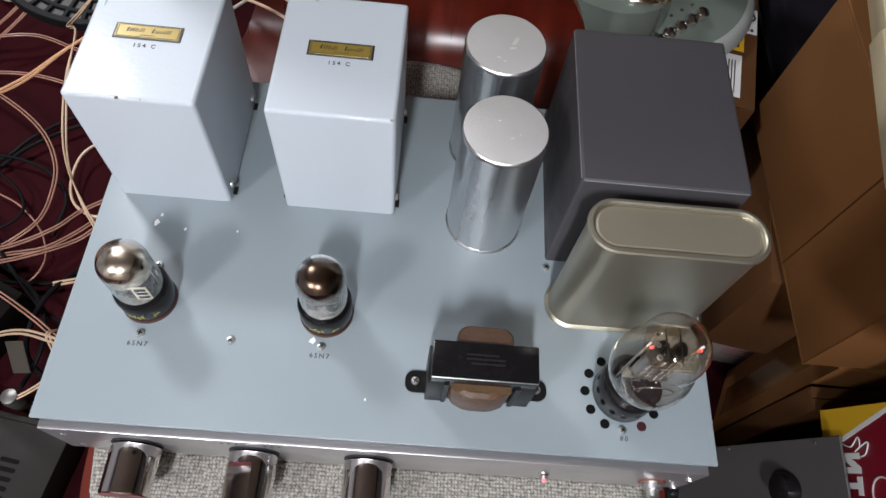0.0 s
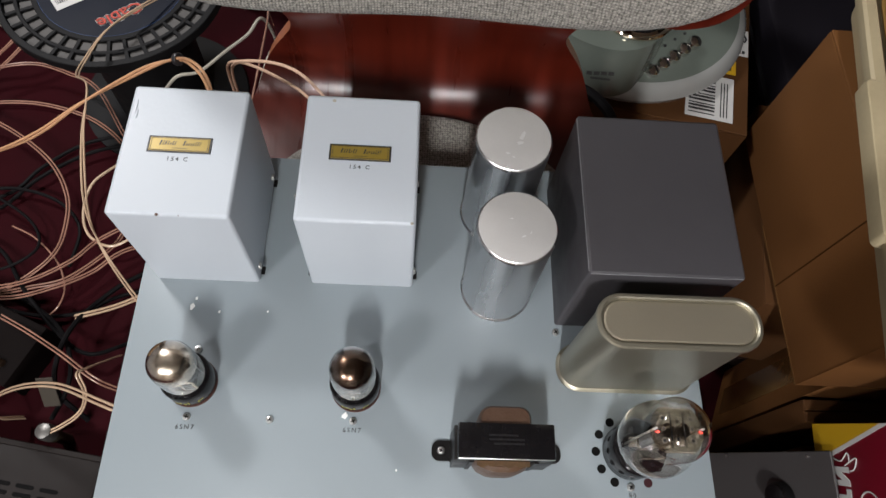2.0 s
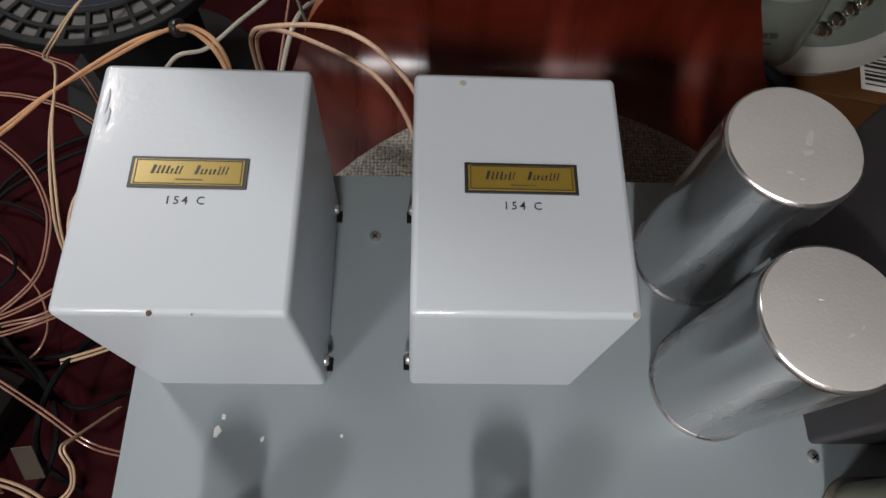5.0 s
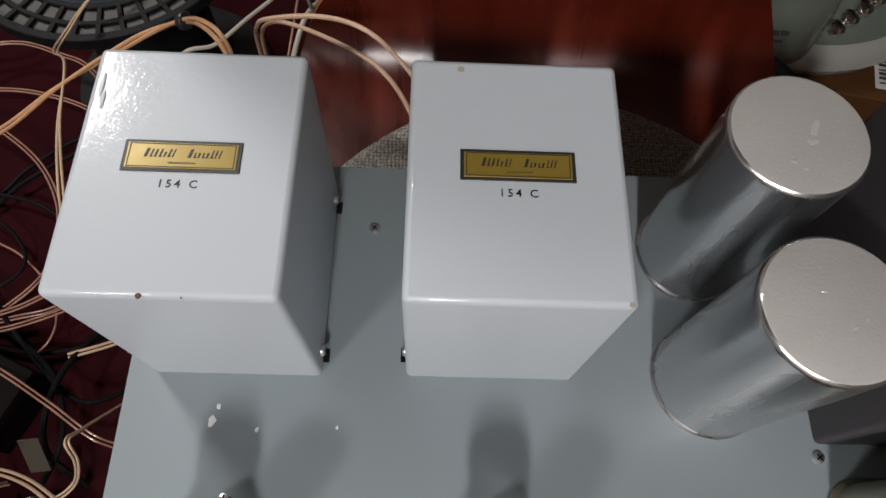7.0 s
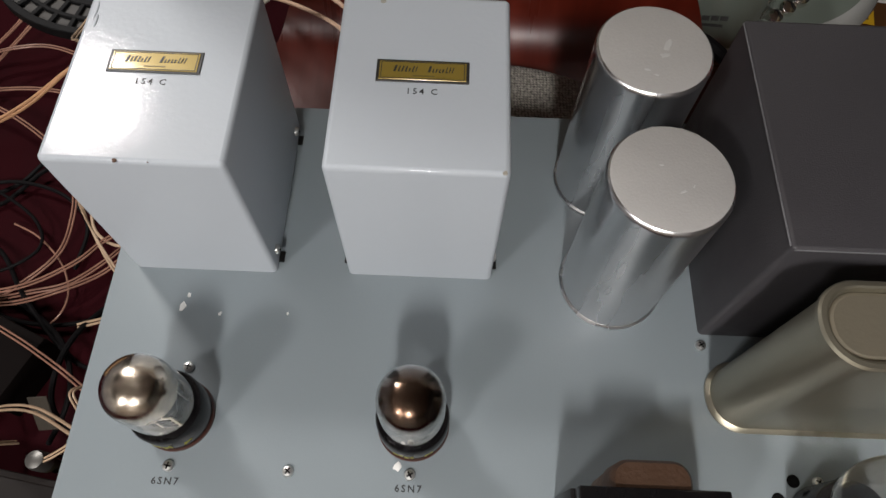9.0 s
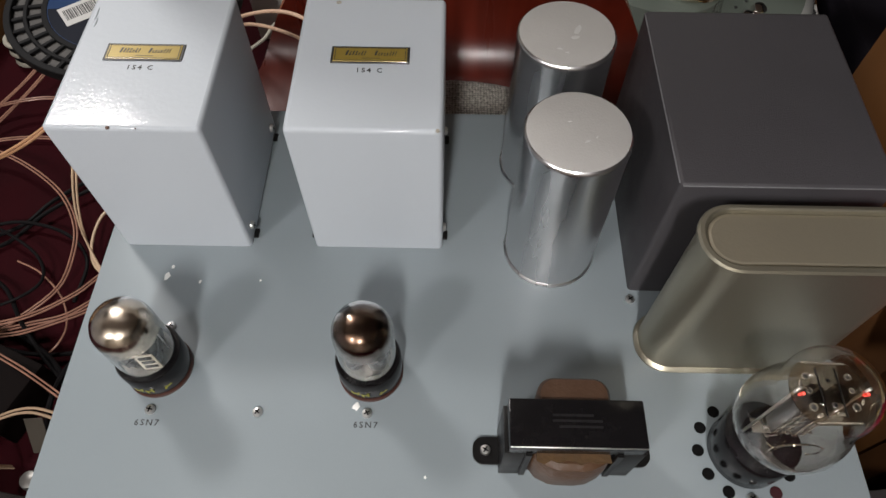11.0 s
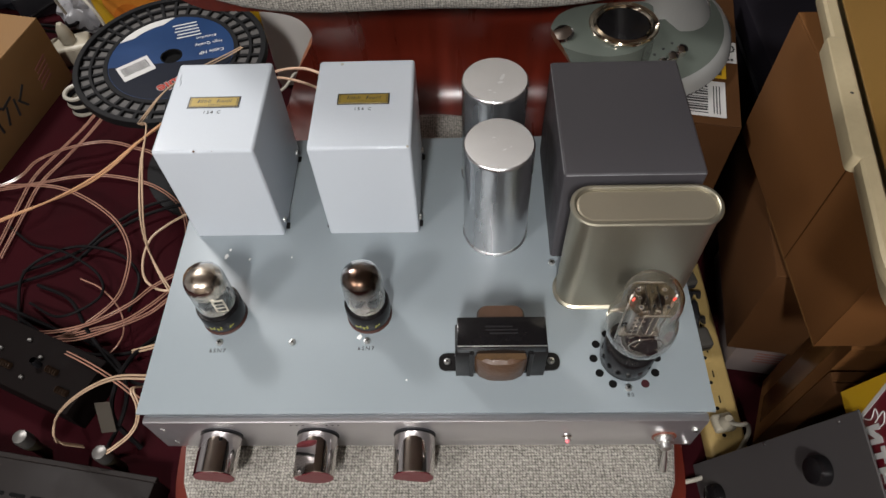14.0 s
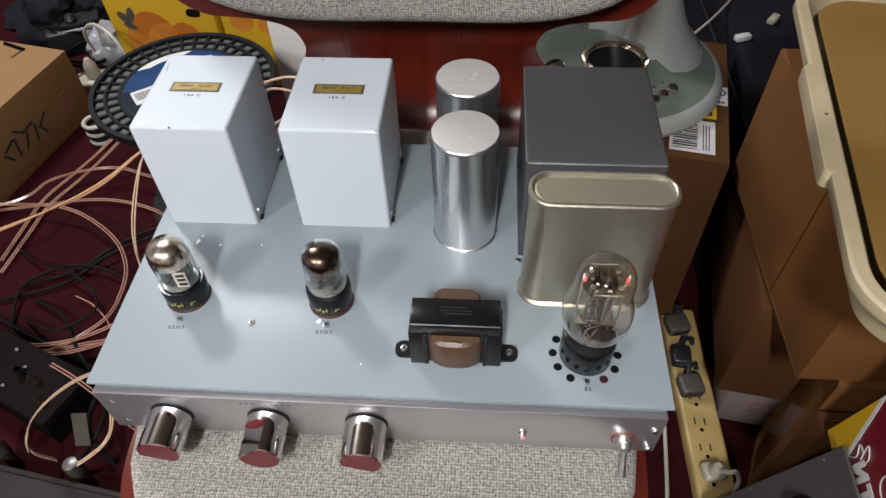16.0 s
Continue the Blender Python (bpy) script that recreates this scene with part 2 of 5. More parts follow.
def smooth_path(points, per=8):
    """A Catmull-Rom line through the points."""
    p = [Vector(q) for q in points]
    p = [2 * p[0] - p[1], *p, 2 * p[-1] - p[-2]]
    out = []
    for i in range(1, len(p) - 2):
        for k in range(per):
            t = k / per
            a, b, c, d = p[i - 1:i + 3]
            out.append(0.5 * (2 * b + (c - a) * t + (2 * a - 5 * b + 4 * c - d) * t * t + (3 * b - a - 3 * c + d) * t ** 3))
    return [*out, p[-2]]


def sweep(points, r, n=8, bm=None, taper=None):
    """A round cable along the points."""
    bm = bm or bmesh.new()
    rings, up = [], Vector((0.13, 0.21, 0.97))
    for i, p in enumerate(points):
        t = (points[min(i + 1, len(points) - 1)] - points[max(i - 1, 0)])
        t.normalize()
        side = t.cross(up)
        side.normalize()
        up = side.cross(t)
        rr = r if taper is None else r * taper(i / (len(points) - 1))
        rings.append([bm.verts.new(p + rr * (math.cos(2 * math.pi * k / n) * side + math.sin(2 * math.pi * k / n) * up)) for k in range(n)])
    for a, b in zip(rings, rings[1:]):
        for k in range(n):
            bm.faces.new((a[k], a[(k + 1) % n], b[(k + 1) % n], b[k]))
    bm.faces.new(rings[0])
    bm.faces.new(rings[-1])
    return bm


def letters(text, size, width=None):
    """Flat raised letters as a bmesh, about the middle, lying in x and y."""
    cu = bpy.data.curves.new("letters", "FONT")
    cu.body, cu.size, cu.extrude, cu.align_x, cu.align_y = text, size, 0.00012, "CENTER", "CENTER"
    cu.resolution_u, cu.offset = 2, size * 0.006
    if width:
        cu.space_character = width
    ob = new("letters", cu)
    me = ob.to_mesh()
    bm = bmesh.new()
    bm.from_mesh(me)
    ob.to_mesh_clear()
    bpy.data.objects.remove(ob)
    bpy.data.curves.remove(cu)
    return bm


def plate(x0, y0, x1, y1, z0, z1):
    return box((x0, y0, z0), (x1, y1, z1))

# ---- the room ----
single("floor", box((-2.6, -2.6, -0.05), (2.4, 2.8, 0.0)), M_FLOOR, "dark maroon floor cloth with a faint sheen", "floor", kind="structure")
single("ceiling", box((-2.6, -2.6, 2.6), (2.4, 2.8, 2.65)), M_CEILING, "plain pale ceiling", "ceiling", kind="structure")
# North and east walls stay out of view and dark, cutting the fill.
single("wall_north", box((-2.6, 2.8, -0.05), (2.4, 2.9, 2.65)), M_WALL, "plain unseen wall", "wall", kind="structure")
single("wall_south", box((-2.6, -2.7, -0.05), (2.4, -2.6, 2.65)), M_WALL_PALE, "plain unseen wall", "wall", kind="structure")
single("wall_west", box((-2.7, -2.7, -0.05), (-2.6, 2.9, 2.65)), M_WALL_WEST, "plain unseen wall", "wall", kind="structure")
single("wall_east", box((2.4, -2.7, -0.05), (2.5, 2.9, 2.65)), M_WALL, "plain unseen wall", "wall", kind="structure")

# ---- the valve amplifier ----
TOP = 0.56
amp = thing("valve_amplifier", (0.025, 0.145, 0.497), label="blue-grey metal valve amplifier standing on the chair's grey seat pad", category="amplifier")
AO = Vector((0.025, 0.145, 0.497))


def rel(x, y, z):
    return (x - AO.x, y - AO.y, z - AO.z)


def screw_mesh(r, h):
    bm = lathe([(r, 0), (r, h * 0.45), (r * 0.8, h * 0.85), (r * 0.4, h), (0, h)], 16)
    for a in (0, math.pi / 2):
        made = box((-r * 0.62, -r * 0.13, h * 0.72), (r * 0.62, r * 0.13, h * 1.04))
        made.transform(Matrix.Rotation(a + 0.5, 4, "Z"))
        tmp = bpy.data.meshes.new("tmp")
        made.to_mesh(tmp)
        made.free()
        k = len(bm.faces)
        bm.from_mesh(tmp)
        bm.faces.ensure_lookup_table()
        for f in bm.faces[k:]:
            f.material_index = 1
        bpy.data.meshes.remove(tmp)
    return bm


SCREW = mesh_of("screw", screw_mesh(0.0029, 0.0022), [M_SCREW, M_VOID])


def screw(x, y, z, parent, rx=0, rz=0):
    """A small cross-head screw, in world plan units, under a part of the amplifier."""
    ob = new("screw", SCREW)
    ob.parent = parent
    ob.location = Vector(rel(x, y, z)) * U
    ob.rotation_euler = (radians(rx), 0, radians(rz))
    return ob


# top plate with the ring of ventilation holes round the rectifier's socket
bm = bmesh.new()
TX, TY = 0.187, 0.0445
holes = [(TX + 0.0252 * math.cos(radians(a)), TY + 0.0252 * math.sin(radians(a))) for a in (0, 30, 60, 120, 150, 180, 210, 240, 300, 330)]
box(rel(-0.200, 0.0, 0.5570), rel(0.250, 0.290, TOP), 0.0009, 2, bm)
top_plate = part("top_plate", bm, M_CHASSIS, amp, "blue-grey painted top plate with small paint chips")
body = part("chassis", box(rel(-0.1955, 0.0015, 0.500), rel(0.2455, 0.2875, 0.5568), 0.001), M_CHASSIS, amp)
panel = part("front_panel", box(rel(-0.1955, -0.0055, 0.4985), rel(0.2455, 0.0010, 0.5545), 0.0008), M_ALU, amp, "brushed aluminium front panel")
for k, (hx, hy) in enumerate(holes):
    part("vent_hole", lathe([(0.0033, -0.0015), (0.0033, 0.00035), (0.0029, 0.0004), (0.0028, 0.0002), (0, 0.0002)], 20), surf("red_wire_below", (0.035, 0.003, 0.006), 0.6) if k == 8 else M_VOID, top_plate, at=rel(hx, hy, TOP))
for x, y in ((-0.145, 0.0612), (-0.145, 0.113), (-0.022, 0.0615), (-0.022, 0.113), (-0.084, 0.061), (0.186, 0.0192), (0.187, 0.066), (0.136, 0.137), (-0.084, 0.2515)):
    screw(x, y, TOP, top_plate, 0, x * 4000)
for x, z in ((-0.186, 0.539), (-0.185, 0.508), (0.2395, 0.536), (0.240, 0.505)):
    screw(x, -0.0055, z, panel, 90, x * 3000)
for k, foot in enumerate(((-0.17, 0.03), (0.22, 0.03), (-0.17, 0.26), (0.22, 0.26))):
    part("rubber_foot", lathe([(0.010, 0), (0.011, 0.004), (0.011, 0.0065)], 20), M_BLACKPL, amp, at=(foot[0] - AO.x, foot[1] - AO.y, -0.0035))

# lettering on the top plate
for text, x, y, size in (("6SN7", -0.1455, 0.0538, 0.0062), ("6SN7", -0.0225, 0.0548, 0.0062), ("80", 0.187, 0.0135, 0.0058)):
    part("lettering", letters(text, size * 0.8, 1.35), M_INK, top_plate, at=rel(x, y, TOP + 0.0001))

# flecks of paint knocked off the plate
for x, y, s in ((-0.156, 0.148, 0.0032), (-0.1535, 0.1545, 0.0018), (-0.134, 0.1445, 0.0016), (-0.096, 0.146, 0.0011), (-0.0285, 0.0655, 0.0034), (0.012, 0.027, 0.0011)):
    o = []
    rnd = random.Random(int(x * 1e4))
    for k in range(9):
        a, r = 2 * math.pi * k / 9, s * rnd.uniform(0.55, 1.1)
        o.append((r * 0.75 * math.cos(a), r * math.sin(a)))
    part("paint_chip", stack([(o, 0), ([(p[0] * 0.8, p[1] * 0.8) for p in o], 0.0003)]), M_WHITE, top_plate, "bare white chip in the paint", at=rel(x, y, TOP))


def transformer(x0, x1, y0, y1, z1, shift, chips):
    """A square enamelled transformer cover with its maker's plate, type number and side screws."""
    cx, cy = (x0 + x1) / 2, (y0 + y1) / 2
    w, d = x1 - x0, y1 - y0
    o = rounded(w, d, 0.0028, 5)
    lay = [(o, 0.0002), (o, z1 - TOP - 0.0026)]
    for a in (30, 60, 90):
        lay.append((shrink(o, 0.0024 * (1 - math.cos(radians(a)))), z1 - TOP - 0.0026 + 0.0026 * math.sin(radians(a))))
    cover = part("transformer_cover", stack(lay), M_COVER, amp, "pale grey enamelled transformer cover", at=rel(cx, cy, TOP))
    h = z1 - TOP
    px, py = shift, 0.00195
    part("nameplate", box((px - 0.0217, py - 0.0066 + 0.001, h), (px + 0.0217, py + 0.0066 + 0.001, h + 0.0006), 0.0002, 1), M_INK, cover, "black maker's plate")
    part("nameplate_panel", box((px - 0.0203, py - 0.0044, h + 0.0005), (px + 0.0203, py + 0.0064, h + 0.0009), 0.0001, 1), M_GOLD, cover, "gold foil panel with a thin black rule")
    for lo, hi in (((-0.0195, 0.0057), (0.0195, 0.0060)), ((-0.0195, -0.0040), (0.0195, -0.0037)), ((-0.0195, -0.0040), (-0.0192, 0.0060)), ((0.0192, -0.0040), (0.0195, 0.0060))):
        part("rule", plate(px + lo[0], py + lo[1], px + hi[0], py + hi[1], h + 0.0008, h + 0.00105), M_INK, cover)
    # the maker's name as plain slanted bars in two words, and a thin line under it
    rnd = random.Random(5)
    for x0, count in ((-0.0138, 7), (0.0022, 8)):
        x = x0
        for k in range(count):
            tall = 0.0036 if k == 0 else 0.0021 + 0.0012 * (rnd.random() > 0.6)
            wide = 0.0011 if k == 0 else 0.0004 + 0.0003 * rnd.random()
            bar = plate(0, 0, wide, tall, h + 0.0008, h + 0.00105)
            for corner in bar.verts:
                corner.co.x += 0.25 * corner.co.y
            part("name_bar", bar, M_INK, cover, at=(px + x, py + 0.0002, 0))
            if 0 < k < count - 1:
                part("name_bar", plate(0, 0, 0.0008, 0.0004, h + 0.0008, h + 0.00105), M_INK, cover, at=(px + x + 0.0003, py + (0.0002 if k % 2 else 0.0016), 0))
            x += wide + 0.0010
    part("name_bar", plate(px - 0.0045, py - 0.0024, px + 0.0055, py - 0.0019, h + 0.0008, h + 0.00105), surf("faint_ink", (0.10, 0.075, 0.02), 0.5), cover)
    part("lettering", letters("154 C", 0.0046, 1.35), M_INK, cover, "black type number", at=(px, -0.0086, h + 0.0001))
    for sx, rz in ((-w / 2, -90), (w / 2, 90)):
        for sy in (-d / 2 + 0.010, d / 2 - 0.012):
            ob = new("screw", SCREW)
            ob.parent = cover
            ob.location = Vector((sx, sy, 0.0105)) * U
            ob.rotation_euler = (radians(90), 0, radians(rz))
            part("bracket", box((sx - 0.0030 if sx < 0 else sx - 0.001, sy - 0.0034, 0.0002), (sx + 0.0030 if sx > 0 else sx + 0.001, sy + 0.0034, 0.0014), 0.0003, 1), M_IRON, cover)
    for kx, ky, s, m in chips:
        part("chip", lathe([(s, -0.0004), (s * 0.8, 0.0003), (0, 0.0003)], 8), m, cover, at=(kx, ky, h))
    return cover


M_RUST = surf("bare_rusty_spot", (0.10, 0.05, 0.03), 0.7)
M_PRIMER = surf("beige_primer_spot", (0.33, 0.31, 0.26), 0.7)
cover_1 = transformer(-0.1872, -0.1053, 0.1708, 0.2752, 0.673, -0.0007, ((-0.0065, -0.0515, 0.0011, M_RUST), (0.008, -0.0518, 0.0003, M_RUST)))
transformer(-0.0640, 0.0186, 0.1718, 0.2755, 0.673, 0.0002, ((-0.0215, 0.0468, 0.0017, M_PRIMER), (0.0385, -0.0505, 0.0012, M_PRIMER)))
# two runs in the enamel near the edge of the first cover
for x, y, l in ((-0.0365, 0.034, 0.0058), (-0.0350, 0.027, 0.0042)):
    bm = bmesh.new()
    bmesh.ops.create_uvsphere(bm, u_segments=12, v_segments=8, radius=0.001)
    bm.transform(Matrix.Diagonal((0.9, l * 1000, 0.45, 1.0)))
    part("paint_run", bm, M_COVER, cover_1, "run in the enamel", at=(x, y, 0.1131))


M_SCUFF = surf("bright_scuff", (0.66, 0.66, 0.65), 0.36, 0.5, var=0.1, scale=300)


def capacitor(x, y, z1, scuffs):
    """A round aluminium capacitor can with a rolled lid and a clamp ring."""
    h = z1 - TOP
    can = part("capacitor_can", lathe([(0.0281, 0), (0.0281, h - 0.0032), (0.0282, h - 0.0020), (0.0279, h - 0.0009), (0.0274, h - 0.0002), (0.0267, h + 0.0003)], 64), M_CAN, amp, "polished aluminium capacitor can", at=rel(x, y, TOP))
    part("lid", lathe([(0.0267, h - 0.002), (0.0267, h + 0.0003), (0.0258, h + 0.0006), (0.0, h + 0.0006)], 64), M_CANTOP, can, "matt scuffed aluminium lid")
    for dx, dy, s, k, a in scuffs:
        o = [(s * math.cos(2 * math.pi * i / 10) * (1 + 0.4 * math.sin(3 * i + a)), s * k * math.sin(2 * math.pi * i / 10) * (1 + 0.3 * math.cos(5 * i))) for i in range(10)]
        part("scuff", stack([(o, 0), ([(p[0] * 0.7, p[1] * 0.7) for p in o], 0.00012)]), M_SCUFF, can, "brighter scuffed spot", at=(dx, dy, h + 0.0006), turn=(0, 0, a))
    part("clamp_ring", lathe([(0.0277, 0.0001), (0.0292, 0.0001), (0.0292, 0.0017), (0.0284, 0.0026), (0.0277, 0.0026)], 64, cap=False), M_CAN, can)
    return can


capacitor(0.0874, 0.1735, 0.674, ((0.004, -0.007, 0.0016, 0.5, 30), (0.009, -0.004, 0.0012, 0.4, 60), (-0.004, 0.006, 0.0010, 0.6, 0)))
capacitor(0.0866, 0.2437, 0.676, ((0.006, 0.002, 0.0036, 0.55, 70), (0.004, -0.004, 0.0022, 0.8, 20), (-0.005, -0.013, 0.0014, 0.8, 0), (-0.001, -0.016, 0.0010, 0.9, 0)))

# the mains transformer in a slate-grey box
o = rounded(0.1075, 0.128, 0.0025, 4)
h = 0.110
lay = [(o, 0.0002), (o, h - 0.002)] + [(shrink(o, 0.002 * (1 - math.cos(radians(a)))), h - 0.002 + 0.002 * math.sin(radians(a))) for a in (30, 60, 90)]
dcover = part("mains_transformer_cover", stack(lay), M_SLATE, amp, "slate-grey painted mains transformer cover", at=rel(0.1892, 0.2075, TOP))
# Lighter strips: worn bevel together with its highlight, both put into the colour.
M_EDGE_LIGHT = surf("worn_edge_highlight", (0.20, 0.20, 0.21), 0.35, 0.3, var=0.4, scale=60)
for lo, hi in (((-0.0525, -0.0642, h - 0.0014), (0.0525, -0.0636, h - 0.0006)), ((-0.0541, -0.062, h - 0.0014), (-0.0534, 0.062, h - 0.0006))):
    part("worn_lit_edge", box(lo, hi, 0.0002, 1), M_EDGE_LIGHT, dcover, "worn edge with its highlight line painted in")

# the oval oil capacitor
o = rounded(0.1055, 0.0340, 0.0160, 10)
h = 0.1185
can = part("oil_capacitor", stack([(o, 0.0), (o, h - 0.003)], close=True), M_CHAMPAGNE, amp, "champagne-coloured oval metal capacitor can", at=rel(0.1895, 0.1086, TOP))
big = shrink(o, -0.0015)
part("top_bead", stack([(o, h - 0.0045), (big, h - 0.0035), (big, h - 0.0012), (shrink(o, -0.0006), h), (shrink(o, 0.0012), h + 0.0003), (shrink(o, 0.0022), h - 0.0003), (shrink(o, 0.003), h - 0.0022), (shrink(o, 0.006), h - 0.0026)]), M_CHAMPAGNE, can, "rolled bright rim round a sunken lid")
part("lid", stack([(shrink(o, 0.0032), h - 0.0026), (shrink(o, 0.0034), h - 0.0020), (shrink(o, 0.0048), h - 0.0016)]), surf("champagne_lid", (0.44, 0.395, 0.30), 0.36, 0.78, var=0.05, scale=20, rvar=0.05, bump=0.1, bscale=700), can, "sunken champagne lid")
part("base_flange", stack([(shrink(o, -0.0022), 0.0001), (shrink(o, -0.0024), 0.0016), (shrink(o, -0.0012), 0.0026), (o, 0.0034)]), M_CHAMPAGNE, can)

# the smoothing choke: iron frame, lamination stack, coil
choke = part("choke_frame", box((-0.0330, -0.0118, 0.0420), (0.0330, 0.0118, 0.0548), 0.0010), M_BLACK, amp, "black iron choke frame", at=rel(0.0860, 0.0418, TOP))
for sx in (-1, 1):
    part("frame_leg", box((sx * 0.0335 - 0.0012 - (0.011 if sx > 0 else 0), -0.0118, 0.0), (sx * 0.0335 + 0.0012 + (0.011 if sx < 0 else 0), 0.0118, 0.0430), 0.0006), M_IRON, choke)
    part("foot", stack([([(p[0] + sx * 0.0385, p[1]) for p in rounded(0.020, 0.0150, 0.006, 6)], 0.0001), ([(p[0] + sx * 0.0385, p[1]) for p in rounded(0.0198, 0.0148, 0.006, 6)], 0.0018)]), M_IRON, choke)
    screw(0.0875 + sx * 0.043, 0.0455, TOP + 0.0018, choke, 0, 30).location = Vector((sx * 0.0415, 0.0, 0.0018)) * U
part("core", box((-0.0320, -0.0100, 0.001), (0.0320, 0.0100, 0.0421), 0.0004, 1), M_BLACK, choke)
def coil_ring(w, front, back, r):
    """The outline of the coil: flat flanks, blunt rounded ends that bulge out of the frame."""
    half = [(w / 2, front * 0.55), (w / 2 - r * 0.35, front * 0.80), (w / 2 - r, front * 0.96), (w / 4 - r / 2, front)]
    rear = [(w / 4 - r / 2, back), (w / 2 - r, back * 0.96), (w / 2 - r * 0.35, back * 0.80), (w / 2, back * 0.55)]
    right = half[::-1] + rear[::-1]
    return [(x, y) for x, y in right] + [(-x, y) for x, y in right[::-1]]


coil = part("coil", stack([(coil_ring(0.036, -0.0165, 0.0205, 0.010), 0.003), (coil_ring(0.0395, -0.0190, 0.0240, 0.010), 0.007), (coil_ring(0.0400, -0.0195, 0.0250, 0.010), 0.026), (coil_ring(0.0385, -0.0180, 0.0235, 0.010), 0.034), (coil_ring(0.034, -0.0150, 0.0200, 0.009), 0.0365)]), M_KRAFT, choke, "coil wrapped in glossy brown paper")
part("coil_back", stack([([(x, 0.0120 + y) for x, y in rounded(0.036, 0.024, 0.008, 5)], 0.033), ([(x, 0.0120 + y) for x, y in rounded(0.036, 0.024, 0.008, 5)], 0.0500), ([(x, 0.0120 + y) for x, y in rounded(0.033, 0.021, 0.007, 5)], 0.0525)]), surf("shaded_bobbin_paper", (0.046, 0.021, 0.0095), 0.5, var=0.3, scale=90, bump=0.4, bscale=400), coil, "brown paper end of the coil behind the frame")
M_TORN = surf("torn_tan_paper", (0.085, 0.045, 0.016), 0.75, var=0.5, scale=160, bump=0.6, bscale=500)
rnd = random.Random(8)
edge = [(-0.0185 + 0.0037 * k, -0.0134 - 0.0024 * rnd.random()) for k in range(11)]
part("torn_paper", stack([(edge + [(0.0185, -0.0100), (-0.0185, -0.0100)], 0.0364), (edge + [(0.0180, -0.0100), (-0.0180, -0.0100)], 0.0375)]), M_TORN, coil, "torn tan paper edge on the coil")
for sx in (-1, 1):
    part("inner_strap", box((sx * 0.0225 - 0.0016, -0.0128, 0.001), (sx * 0.0225 + 0.0016, -0.0112, 0.0415), 0.0004, 1), M_IRON, choke)
part("bright_edge", box((-0.0326, -0.0122, 0.0534), (0.0326, -0.0116, 0.0543), 0.0003, 2), M_SCREW, choke, "thin bright edge of the frame")

M_FAINT = surf("faint_grey_print", (0.0105, 0.0100, 0.0108), 0.35)
for j in range(3):
    part("print_bar", plate(-0.012 + 0.003 * (j == 2), 0.0030 - 0.0028 * j, 0.012 - 0.004 * (j == 0), 0.0042 - 0.0028 * j, 0.0548, 0.05493), M_FAINT, choke)

# front controls
M_KNOB = surf("polished_knob", (0.74, 0.71, 0.69), 0.085, 1.0, var=0.03, rvar=0.2)
M_KNOBRED = surf("dark_red_lacquer", (0.105, 0.014, 0.019), 0.35, var=0.12, scale=120, spec=0.35)
ROUND = [(0.0164 * math.cos(2 * math.pi * k / 60), 0.0164 * math.sin(2 * math.pi * k / 60)) for k in range(60)]


def flatted(radius, turn, half):
    """A round outline with one flat, whose middle lies at an angle left of straight up."""
    n = 44
    angles = [radians(90 + turn + half + (360 - 2 * half) * k / n) for k in range(n + 1)]
    return [(radius * math.cos(a), radius * math.sin(a)) for a in angles]


for x, turn in ((-0.1400, 158), (-0.0612, 40), (0.0172, 160)):
    D, E = flatted(0.0164, turn, 50), flatted(0.0158, turn, 51)
    knob = part("knob", stack([(shrink(ROUND, 0.0003), 0.0025), (ROUND, 0.0032), (ROUND, 0.0100)]), M_KNOB, amp, "mirror-bright chrome control knob with a flat", at=rel(x, -0.0055, 0.5265), turn=(90, 0, 0))
    seg = [(0.0161 * math.cos(radians(90 + turn + a)), 0.0161 * math.sin(radians(90 + turn + a))) for a in range(-49, 50, 7)]
    part("shoulder", stack([(seg, 0.0099), (seg, 0.0103)]), M_KNOBRED, knob, "dark red shoulder above the flat")
    part("grip", stack([(D, 0.0100), (D, 0.0336), (E, 0.0341)]), M_KNOB, knob)
    part("end_cap", stack([(E, 0.03405), (flatted(0.0156, turn, 51), 0.0345)]), M_KNOBRED, knob, "dark red lacquered end cap")
    part("collar", lathe([(0.0170, 0.0), (0.0170, 0.0012), (0.0120, 0.0012), (0.0120, 0.003)], 40), M_BLACKPL, knob)
    if x < -0.1:
        part("grub_screw", lathe([(0.0016, 0.010), (0.0016, 0.0165), (0, 0.0165)], 12), M_VOID, knob, at=(0, 0, 0.0085), turn=(-90, 0, -18))
for x in (-0.060,):
    for k in range(-4, 5):
        if abs(k) > 1:
            part("scale_bar", plate(-0.0009, -0.0006, 0.0009, 0.0006, 0, 0.0002), M_INK, panel, at=rel(x + k * 0.0047, -0.0056, 0.5485), turn=(90, 0, 0))
lampb = part("pilot_lamp_bezel", lathe([(0.0042, 0), (0.0042, 0.0015), (0.0030, 0.0025), (0.0030, 0.0045)], 24), M_CHROME, amp, at=rel(0.140, -0.0055, 0.5235), turn=(90, 0, 0))
part("pilot_lamp", lathe([(0.0019, 0.003), (0.0019, 0.0054), (0.0013, 0.0066), (0, 0.0070)], 20), glow("red_pilot_lamp", (0.70, 0.22, 0.24), 0.15), lampb, "small red pilot lamp")
part("washer", lathe([(0.0098, 0), (0.0098, 0.0008), (0.0078, 0.0009)], 28), surf("brown_fibre_washer", (0.16, 0.05, 0.03), 0.4), amp, "red-brown fibre washer", at=rel(0.2185, -0.0056, 0.520), turn=(90, 0, 0))
